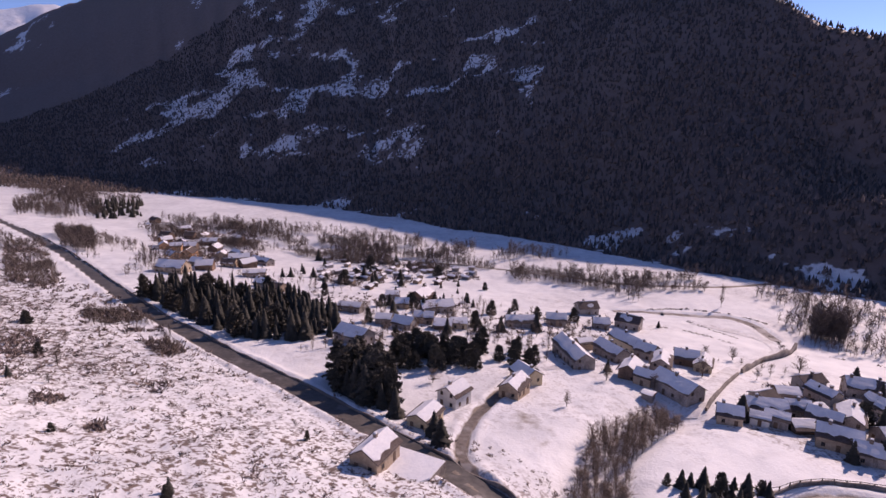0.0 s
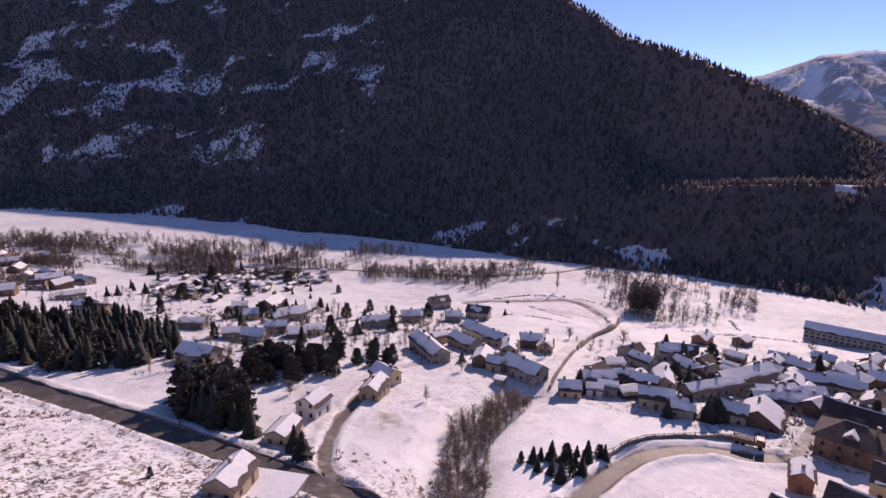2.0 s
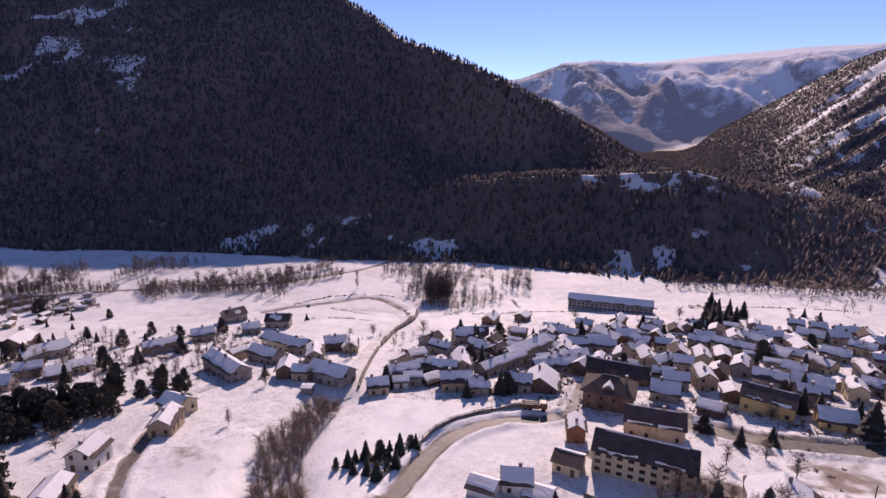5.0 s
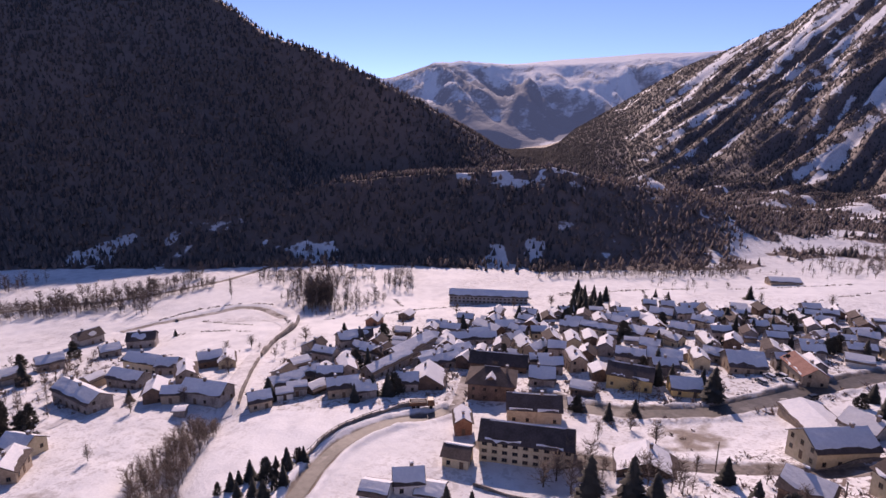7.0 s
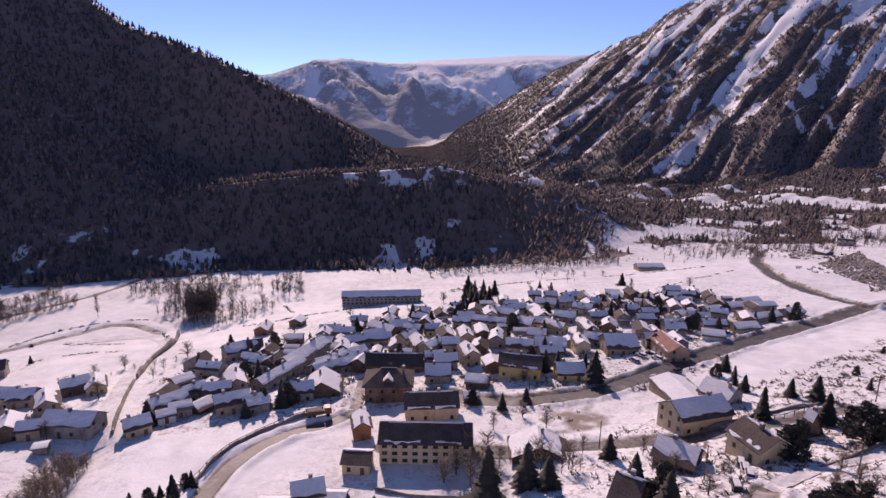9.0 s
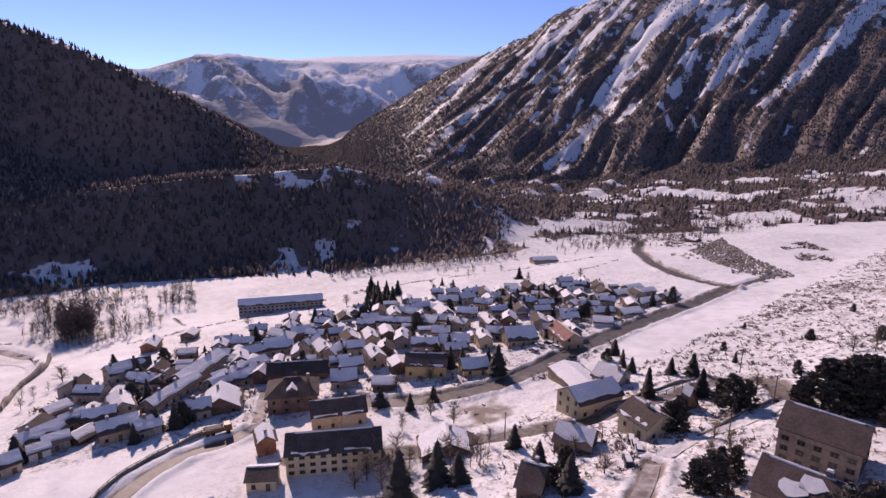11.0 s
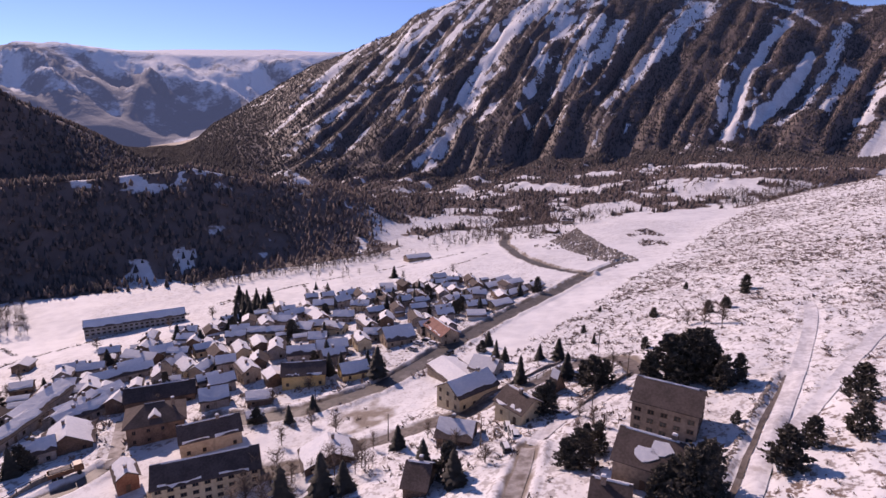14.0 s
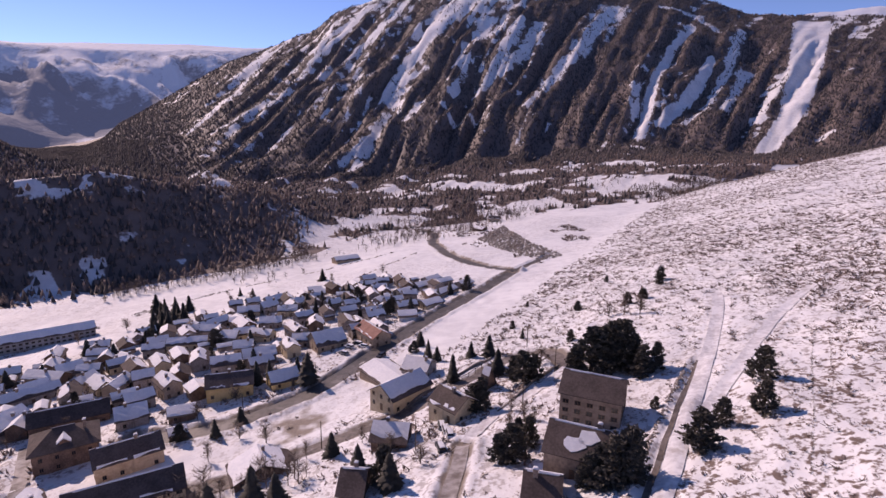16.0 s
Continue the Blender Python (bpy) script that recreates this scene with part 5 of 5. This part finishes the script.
# shrubs on the hillside
rng_ = random.Random(3)
SHRUBS = []
for k in range(4):
    co, f = [], []
    for i in range(11):
        a, q = rng_.random() * 6.283, rng_.random() ** 0.5
        c = Vector((q * math.cos(a), q * math.sin(a), 0))
        d = Vector((rng_.gauss(0, 0.5), rng_.gauss(0, 0.5), 0.35 + 0.6 * rng_.random()))
        e = Vector((rng_.gauss(0, 1), rng_.gauss(0, 1), 0)).normalized() * 0.23
        b = len(co)
        co += [tuple(c + e), tuple(c - e), tuple(c + d)]
        f.append((b, b + 1, b + 2))
    SHRUBS.append((np.array(co), np.array(f)))
rs = np.random.RandomState(8)
az, rad = np.radians(rs.uniform(-48, 132, 620000)), np.sqrt(rs.uniform(45 ** 2, 800 ** 2, 620000))
sx, sy = rad * np.sin(az), rad * np.cos(az)
u_, v_ = axes(sx, sy)
keep = (v_ > 328 - 17 * step(20, -40, u_)) & (u_ < 800) & (rs.rand(len(sx)) * (1 + 1.6 * step(200, 420, rad)) * (1.5 - 0.5 * step(110, 170, rad)) < 0.34 + 0.55 * step(0.36, 0.64, fnoise(sx, sy, 45, 101, 4)))
sx, sy = sx[keep], sy[keep]
keep = np.ones(len(sx), bool)
for k, w in WAY_LINES.items():
    keep &= off_line(sx, sy, w) > WAYS[k][1] / 2 + 1
sx, sy = sx[keep], sy[keep]
tagged(scatter("hillside_shrubs", SHRUBS, sx, sy, (0.22 + 0.85 * rs.rand(len(sx)) ** 3) * (0.55 + 0.45 * step(90, 200, np.hypot(sx, sy))), M_SHRUB, 1.4), "low reddish-brown shrubs poking through snow", "shrubs", kind="stuff")

# forest on the mountains
FIR = []
for k in range(4):
    q = 0.20 + 0.03 * k
    co = [(q * math.cos(1.5708 * i + k), q * math.sin(1.5708 * i + k), 0.02 + 0.06 * ((i * 7 + k) % 3)) for i in range(4)] + [(0.03 * (k - 1), 0.02, 1.0)]
    FIR.append((np.array(co), np.array([(i, (i + 1) % 4, 4) for i in range(4)])))
BROAD = []
for k in range(3):
    co = [(0.19 * math.cos(1.2566 * i + k), 0.19 * math.sin(1.2566 * i + k), 0.12 + 0.16 * ((i * 5 + k) % 3)) for i in range(5)] + [(0.04, 0.0, 1.0)]
    BROAD.append((np.array(co), np.array([(i, (i + 1) % 5, 5) for i in range(5)])))


def forest(name, a0, a1, r0, r1, count, h, seed_, label, kinds=FIR, sparse=0.0, mat=M_WOODS):
    rs = np.random.RandomState(seed_)
    a = np.radians(rs.uniform(a0, a1, count))
    r = np.sqrt(rs.uniform(r0 ** 2, r1 ** 2, count))
    x, y = r * np.sin(a), r * np.cos(a)
    cover = wood_cover(x, y)
    k = rs.rand(count) < np.maximum(cover * 1.05 - 0.10, sparse * step(0.02, 0.2, cover))
    x, y = x[k], y[k]
    return tagged(scatter(name, kinds, x, y, h * (0.5 + 0.8 * rs.rand(len(x))), mat, 1.15, 0.3), label, "forest", kind="stuff")


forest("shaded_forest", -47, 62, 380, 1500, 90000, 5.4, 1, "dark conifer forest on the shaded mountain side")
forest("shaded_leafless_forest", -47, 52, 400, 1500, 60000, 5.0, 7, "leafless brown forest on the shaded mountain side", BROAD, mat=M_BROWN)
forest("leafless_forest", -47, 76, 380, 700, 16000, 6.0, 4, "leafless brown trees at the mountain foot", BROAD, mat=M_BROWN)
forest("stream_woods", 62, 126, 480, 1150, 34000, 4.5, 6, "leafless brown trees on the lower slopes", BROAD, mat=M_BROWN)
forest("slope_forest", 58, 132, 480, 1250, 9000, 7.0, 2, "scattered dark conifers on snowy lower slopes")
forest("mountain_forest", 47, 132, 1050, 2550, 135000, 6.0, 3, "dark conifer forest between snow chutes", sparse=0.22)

# garden huts on the allotments, and bushes between the houses
rs = np.random.RandomState(12)
xs, ys = fill([(-89, 311), (-113, 402), (-55, 400), (4, 382), (11, 353), (-27, 321), (-54, 296)], 12.5, 31)
for i in range(len(xs)):
    tagged(house(xs[i], ys[i], rs.randint(0, 180), 3.2 + 2.5 * rs.rand(), 2.6 + rs.rand(), 2.6, "bsgt"[i % 4], "S", 0, "garden_hut"), "small garden hut with snow on its roof", "hut", "allotment huts")
built = np.array([ob.matrix_basis.translation[:2] for ob in bpy.data.objects if ob.parent is None and ob.name.startswith(("house", "annex"))])
xs, ys = fill(TOWN, 9.5, 33)
clear_ = np.min(np.hypot(xs[:, None] - built[:, 0], ys[:, None] - built[:, 1]), 1) > 9.0
for k, w in WAY_LINES.items():
    clear_ &= off_line(xs, ys, w) > WAYS[k][1] / 2 + 5
clear_ &= ~inside(xs, ys, YARD) & (np.hypot(xs - 140, ys - 62) > 24) & (np.hypot(xs - 100, ys - 130) > 20)
xs, ys = xs[clear_], ys[clear_]
for i in range(len(xs)):
    if i % 3 == 2:
        tagged(house(xs[i], ys[i], -60 + 90 * (i % 2), 3.5 + 2.5 * rs.rand(), 3.0 + rs.rand(), 2.9, "sbts"[i % 4], "S", 0, "shed"), "small shed with snow on its roof", "shed", "village sheds")
    else:
        house(xs[i], ys[i], -62 + 90 * (i % 2) + rs.randint(-15, 15), 6 + 3.5 * rs.rand(), 5.2 + rs.rand(), 4.6 + 1.2 * rs.rand(), "sbtssc"[i % 6], "SSSD"[i % 4], 1)

HEDGES = [([(-89, 97), (-96, 109), (-91, 113), (-79, 109), (-73, 97), (-84, 94)], 0.9, 1.0), ([(-151, 164), (-140, 163), (-124, 145), (-120, 130), (-135, 140)], 2.0, 1.2), ([(-127, 160), (-95, 137), (-70, 120), (-66, 124), (-92, 143), (-122, 166)], 2.2, 1.3), ([(-89, 311), (-113, 402), (-55, 400), (4, 382), (11, 353), (-27, 321), (-54, 296)], 3.0, 1.5), (TOWN, 4.6, 1.3), ([(477, -89), (503, -114), (444, -119), (401, -106), (417, -91)], 3.0, 1.6), ([(-60, 175), (60, 190), (75, 235), (60, 270), (-60, 285), (-110, 260)], 5.0, 1.3), ([(125, 35), (150, 60), (215, 30), (330, -30), (310, -10), (200, 60)], 6.0, 1.0), ([(80, -35), (140, -40), (130, 20), (90, 40)], 4.0, 1.0), ([(-156, 207), (-143, 217), (-109, 187), (-92, 164), (-95, 159), (-121, 179), (-141, 187)], 1.7, 1.6), ([(-310, 346), (-288, 352), (-199, 251), (-192, 232), (-219, 243)], 3.0, 2.0), ([(-279, 308), (-239, 285), (-192, 254), (-145, 221), (-147, 198), (-191, 225), (-219, 239)], 3.2, 1.2), ([(-274, 452), (-294, 522), (-249, 524), (-188, 474), (-142, 358), (-158, 328), (-196, 344)], 4.2, 2.2), ([(330, -60), (470, 0), (560, 40), (560, -40), (430, -60)], 6.0, 1.8)]
for g, (poly, gap, h) in enumerate(HEDGES):
    xs, ys = fill(poly, gap, 70 + g)
    ok = fnoise(xs, ys, 14, 120 + g, 2) > 0.47
    for k, w in WAY_LINES.items():
        ok &= off_line(xs, ys, w) > WAYS[k][1] / 2 + 0.5
    xs, ys = xs[ok], ys[ok]
    tagged(scatter("bushes", SHRUBS, xs, ys, h * (0.5 + 0.9 * rs.rand(len(xs))), M_SHRUB, 0.9), "dry leafless bushes and hedges in snow", "bushes", kind="stuff")

# heap of cut stone on the bank by the valley road
rng_ = random.Random(5)
ROCKS = []
for k in range(4):
    co = [(rng_.uniform(0.35, 0.6) * math.cos(1.0472 * i), rng_.uniform(0.35, 0.6) * math.sin(1.0472 * i), rng_.uniform(-0.2, 0.15)) for i in range(6)] + [(0.1, 0.05, rng_.uniform(0.4, 0.7))]
    ROCKS.append((np.array(co), np.array([(i, (i + 1) % 6, 6) for i in range(6)])))
xs, ys = fill([(454, -27), (402, -39), (345, -63), (356, -79), (431, -64), (532, -57)], 1.9, 41)
tagged(scatter("boulder_heap", ROCKS, xs, ys, 1.0 + 1.6 * rs.rand(len(xs)), M_STONE), "heap of dark boulders dusted with snow", "boulders", kind="stuff")


# ---- vehicles, poles, walls ----
def car(x, y, rot, paint, snowy=False):
    top = new("car")
    top.matrix_basis = pose(x, y, ground_z(x, y) + 0.05, 0, 0, rot)
    bm = bmesh.new()
    prof = [(-2.1, 0.35), (2.1, 0.35), (2.15, 0.75), (1.2, 0.92), (-2.0, 0.98), (-2.15, 0.8)]
    a, b = ([bm.verts.new((px, s, pz)) for px, pz in prof] for s in (-0.86, 0.86))
    bm.faces.new(a)
    bm.faces.new(b)
    for i in range(6):
        bm.faces.new((a[i], a[(i + 1) % 6], b[(i + 1) % 6], b[i]))
    part("body", from_bm("body", bm, M_PAINT[paint]), top)
    bm = bmesh.new()
    add_box(bm, (-1.95, -0.8, 0.95), (0.95, 0.8, 1.42), 0.22)
    part("cabin_glass", from_bm("cabin_glass", bm, M_GLASS), top, "dark car windows")
    bm = bmesh.new()
    add_box(bm, (-1.72, -0.6, 1.40), (0.7, 0.6, 1.62 if snowy else 1.46), 0.06)
    part("car_roof", from_bm("car_roof", bm, M_SNOW if snowy else M_PAINT[paint]), top)
    for wx in (-1.3, 1.3):
        for wy in (-0.82, 0.82):
            bm = bmesh.new()
            bmesh.ops.create_cone(bm, cap_ends=True, segments=14, radius1=0.33, radius2=0.33, depth=0.22)
            bmesh.ops.transform(bm, matrix=pose(wx, wy, 0.33, 90), verts=bm.verts)
            part("wheel", from_bm("wheel", bm, M_TYRE), top)
    return tagged(top, "%s car parked on snow%s" % (paint, " with snow on its roof" if snowy else ""), "car", "parked cars")


for c in ((118.1, -0.3, 10, "white", False), (114.0, -1.2, 8, "white", False), (107.8, 0.8, 15, "dark", True), (121.2, 0.6, 5, "grey", True), (202.3, 37.2, 60, "white", True), (206.3, 34.4, 62, "dark", True), (195.9, 38.3, 58, "grey", True), (202.1, 31.6, 60, "white", True), (188.7, 23.1, 150, "dark", False), (107, 293, 70, "dark", False)):
    car(*c)


def lorry(x, y, rot):
    """Tipper lorry with an open loading bed."""
    top = new("lorry")
    top.matrix_basis = pose(x, y, ground_z(x, y) + 0.15, 0, 0, rot)
    bm = bmesh.new()
    add_box(bm, (-3.6, -0.5, 0.75), (3.6, 0.5, 1.05))
    part("chassis", from_bm("chassis", bm, M_TYRE), top)
    bm = bmesh.new()
    prof = [(1.7, 1.0), (3.8, 1.0), (3.8, 1.9), (3.45, 2.9), (1.7, 2.9)]
    a, b = ([bm.verts.new((px, s, pz)) for px, pz in prof] for s in (-1.15, 1.15))
    bm.faces.new(a)
    bm.faces.new(b)
    for i in range(5):
        bm.faces.new((a[i], a[(i + 1) % 5], b[(i + 1) % 5], b[i]))
    cab = part("cab", from_bm("cab", bm, M_ORANGE), top, "orange-brown driver's cab")
    bm = bmesh.new()
    add_box(bm, (3.52, -1.0, 2.0), (3.74, 1.0, 2.7))
    part("windscreen", from_bm("windscreen", bm, M_GLASS), cab)
    bm = bmesh.new()
    for lo, hi in (((-3.8, -1.25, 1.1), (1.5, 1.25, 1.25)), ((-3.8, -1.25, 1.25), (1.5, -1.15, 2.3)), ((-3.8, 1.15, 1.25), (1.5, 1.25, 2.3)), ((1.4, -1.15, 1.25), (1.5, 1.15, 2.6)), ((-3.8, -1.15, 1.25), (-3.7, 1.15, 2.2))):
        add_box(bm, lo, hi)
    bed = part("loading_bed", from_bm("loading_bed", bm, M_ORANGE), top)
    bm = bmesh.new()
    add_box(bm, (-3.6, -1.1, 1.25), (1.3, 1.1, 2.35), 0.3)
    part("load", from_bm("load", bm, M_STONE), bed, "heap of dark gravel in the bed")
    for wx in (-2.6, -1.3, 2.7):
        for wy in (-1.0, 1.0):
            bm = bmesh.new()
            bmesh.ops.create_cone(bm, cap_ends=True, segments=16, radius1=0.55, radius2=0.55, depth=0.4)
            bmesh.ops.transform(bm, matrix=pose(wx, wy, 0.55, 90), verts=bm.verts)
            part("wheel", from_bm("wheel", bm, M_TYRE), top)
    return tagged(top, "orange-brown tipper lorry standing at the bend", "lorry")


lorry(108.6, 109.6, -42)


def pole(x, y, h=8.0):
    top = new("utility_pole")
    top.matrix_basis = pose(x, y, ground_z(x, y) - 0.3)
    bm = bmesh.new()
    bmesh.ops.create_cone(bm, cap_ends=True, segments=8, radius1=0.15, radius2=0.09, depth=h)
    bmesh.ops.translate(bm, vec=(0, 0, h / 2), verts=bm.verts)
    part("shaft", from_bm("shaft", bm, M_BARK), top)
    bm = bmesh.new()
    add_box(bm, (-0.6, -0.06, h - 0.7), (0.6, 0.06, h - 0.58))
    part("crossarm", from_bm("crossarm", bm, M_BARK), top)
    return tagged(top, "thin wooden utility pole standing in snow", "pole", "utility poles")


for p in ((110.4, 6.4), (123.6, 30.6), (120.5, -18.6), (113.0, -29.5), (140.7, -30.2), (174.2, -27.7), (150, 60)):
    pole(*p)


def low_wall(name, pts, high, thick, label):
    line = resample(pts, 2.0)
    d = np.gradient(line, axis=0)
    d /= np.hypot(d[:, 0], d[:, 1])[:, None]
    nrm = np.stack([-d[:, 1], d[:, 0]], -1) * thick / 2
    z = surface(line[:, 0], line[:, 1])
    high = high * (0.45 + 0.9 * vnoise(line[:, 0], line[:, 1], 5.0, 17))
    co = []
    for s, top_ in ((-1, 0), (-1, 1), (1, 1), (1, 0)):
        co.append(np.concatenate([line + s * nrm, (z + (high if top_ else -0.8 + 0 * high))[:, None]], 1))
    co = np.stack(co, 1).reshape(-1, 3)
    i = np.arange(len(line) - 1)
    f = np.concatenate([np.stack([i * 4 + k, i * 4 + (k + 1) % 4, i * 4 + 4 + (k + 1) % 4, i * 4 + 4 + k], -1) for k in range(4)])
    f = np.concatenate([f, [[0, 1, 2, 3], [len(co) - 4, len(co) - 3, len(co) - 2, len(co) - 1]]])
    return tagged(new(name, raw_mesh(name, co, f, [M_STONE])), label, "wall", kind="structure")


def beside(name, off):
    line = WAY_LINES[name]
    d = np.gradient(line, axis=0)
    d /= np.hypot(d[:, 0], d[:, 1])[:, None]
    return line + np.stack([-d[:, 1], d[:, 0]], -1) * off


low_wall("parapet", [tuple(p) for p in beside("main_road", 3.9)[60::4]], 0.9, 0.4, "stone parapet along the road")
low_wall("retaining_wall", [(68, 110), (79, 115), (91, 117), (103, 116), (112, 111)], 1.1, 0.5, "curved stone wall along the road")
low_wall("garden_wall", [(132, 19), (141, 9), (153, -1), (171, -16)], 0.9, 0.4, "low wall beside the upper road")
for pts in ([(119, -84), (103, -73.5), (86, -63), (71, -53)], [(118, -87), (96, -73), (85, -65)]):
    ln = resample(pts, 0.7)
    tagged(scatter("hedge_row", SHRUBS, ln[:, 0], ln[:, 1], 0.12 + 0.22 * rs.rand(len(ln)), M_SHRUB, 0.9), "thin row of dry bushes along an old wall", "hedge", kind="stuff")
low_wall("village_wall", [(105, 200), (121, 218), (139, 230), (150, 243)], 2.6, 1.0, "dark stone wall along the village lane")
low_wall("lane_wall", [(73, 156), (88, 178), (103, 198)], 1.6, 0.7, "stone wall beside the snowy lane")


def hedge_row(pts, high, gap, label):
    ln = resample(pts, gap)
    ln = ln + (np.random.RandomState(len(ln)).rand(len(ln), 2) - 0.5) * 1.6
    ln = ln[vnoise(ln[:, 0], ln[:, 1], 7, 23) > 0.36]
    q = np.random.RandomState(len(ln) + 1).rand(len(ln))
    tagged(scatter("hedge_row", SHRUBS, ln[:, 0], ln[:, 1], high * (0.4 + q), M_SHRUB, 0.9), label, "hedge", kind="stuff")


for pts in ([(116, 296), (134, 293), (149, 284), (151, 263), (143, 239)], [(116, 282), (125, 265), (131, 253)], [(100, 300), (120, 306), (150, 296), (165, 270)], [(60, 262), (90, 270), (112, 262), (122, 243)], [(40, 230), (70, 236), (96, 228)], [(0, 240), (30, 262), (60, 262)], [(-40, 225), (-10, 235), (20, 225)], [(15, 205), (40, 212), (52, 205)], [(160, 235), (200, 215), (250, 190), (300, 170)], [(250, 190), (330, 150), (380, 90)], [(200, 215), (215, 240)], [(300, 120), (340, 140)], [(380, 90), (430, 40)], [(330, 60), (420, 20)]):
    hedge_row(pts, 0.7, 0.9, "broken row of dry bushes along a field edge")
for pts in ([(-54, 104), (-50, 95), (-47, 86)], [(-42, 99), (-38, 87), (-33, 81)], [(-37, 102), (-35, 94), (-34, 86)]):
    hedge_row(pts, 0.4, 0.6, "dark heather along an old terrace edge")


def railing(pts, gap):
    """Posts and a rail along a road."""
    top = new("roadside_railing")
    ln = resample(pts, gap)
    bm = bmesh.new()
    add_box(bm, (-0.09, -0.09, -0.3), (0.09, 0.09, 1.25))
    post = from_bm("post", bm, M_BARK)
    for p in ln:
        part("post", post, top, at=pose(p[0], p[1], ground_z(*p) + 0.5))
    bm = bmesh.new()
    for p, q in zip(ln[:-1], ln[1:]):
        a, b = Vector((*p, ground_z(*p) + 1.55)), Vector((*q, ground_z(*q) + 1.55))
        slab(bm, (a + Vector((0, 0, 0.1)), b + Vector((0, 0, 0.1))), (a, b), 0.0, 0.08)
    part("rail", from_bm("rail", bm, M_BARK), top)
    return tagged(top, "dark wooden railing with posts along the road wall", "railing")


railing([(58, 106), (68, 110), (79, 115), (91, 117), (103, 116), (112, 111)], 3.2)
railing([(146, 1), (153, -5), (162, -13)], 3.2)
for pts, w_ in (([(84, -33), (92, -38), (101, -43.5), (112, -50.5), (124, -58)], 0.9), ([(112, -52), (120, -57.5), (127, -62)], 2.0)):
    ln = resample(pts, 0.35)
    ln = ln + (np.random.RandomState(3).rand(len(ln), 2) - 0.5) * w_
    q = np.random.RandomState(4).rand(len(ln))
    tagged(scatter("rubble_wall", ROCKS, ln[:, 0], ln[:, 1], 0.35 + 0.5 * q, M_STONE, 1.0), "tumbled dry stone wall beside the hill track", "wall", kind="stuff")
low_wall("court_wall", [(88, 72), (92, 59), (97, 51)], 0.9, 0.4, "low wall round the snowy courtyard")
low_wall("yard_wall", [(123, -13), (135, -22), (146, -33)], 0.7, 0.4, "low wall beside the drive")


def terrace():
    """Walled garden terrace under the house by the bend."""
    top = new("terrace")
    pts = [(-15.5, 110.5), (-3.5, 105), (-6.5, 98.5), (-16, 92)]
    z = sum(ground_z(*p) for p in pts) / 4 + 0.5
    bm = bmesh.new()
    lo, hi = [bm.verts.new((*p, z - 5)) for p in pts], [bm.verts.new((*p, z)) for p in pts]
    bm.faces.new(lo), bm.faces.new(hi)
    for i in range(4):
        bm.faces.new((lo[i], lo[(i + 1) % 4], hi[(i + 1) % 4], hi[i]))
    part("wall", from_bm("wall", bm, M_STONE), top)
    bm = bmesh.new()
    c = np.mean(pts, 0)
    lo, hi = [bm.verts.new((*(c + (np.array(p) - c) * 0.97), z)) for p in pts], [bm.verts.new((*(c + (np.array(p) - c) * 0.95), z + 0.25)) for p in pts]
    bm.faces.new(lo), bm.faces.new(hi)
    for i in range(4):
        bm.faces.new((lo[i], lo[(i + 1) % 4], hi[(i + 1) % 4], hi[i]))
    part("snow_cover", from_bm("snow_cover", bm, M_SNOW), top, "snow lying on the terrace")
    return tagged(top, "walled garden terrace covered with snow", "terrace")


terrace()


def crossing():
    """White bars painted across the street."""
    top = new("zebra_crossing")
    a, b = np.array((188.5, 33.0)), np.array((184.0, 25.5))
    d = (b - a) / np.hypot(*(b - a))
    n = np.array((-d[1], d[0]))
    for i in range(6):
        p = a + (b - a) * (i + 0.5) / 6
        bm = bmesh.new()
        q = [p + d * sx * 0.3 + n * sy * 1.4 for sx, sy in ((-1, -1), (1, -1), (1, 1), (-1, 1))]
        bm.faces.new([bm.verts.new((*k, ground_z(*k) + 0.22)) for k in q])
        part("stripe", from_bm("stripe", bm, M_WALL["w"]), top)
    return tagged(top, "worn white zebra crossing painted on asphalt", "crossing", kind="structure")


crossing()
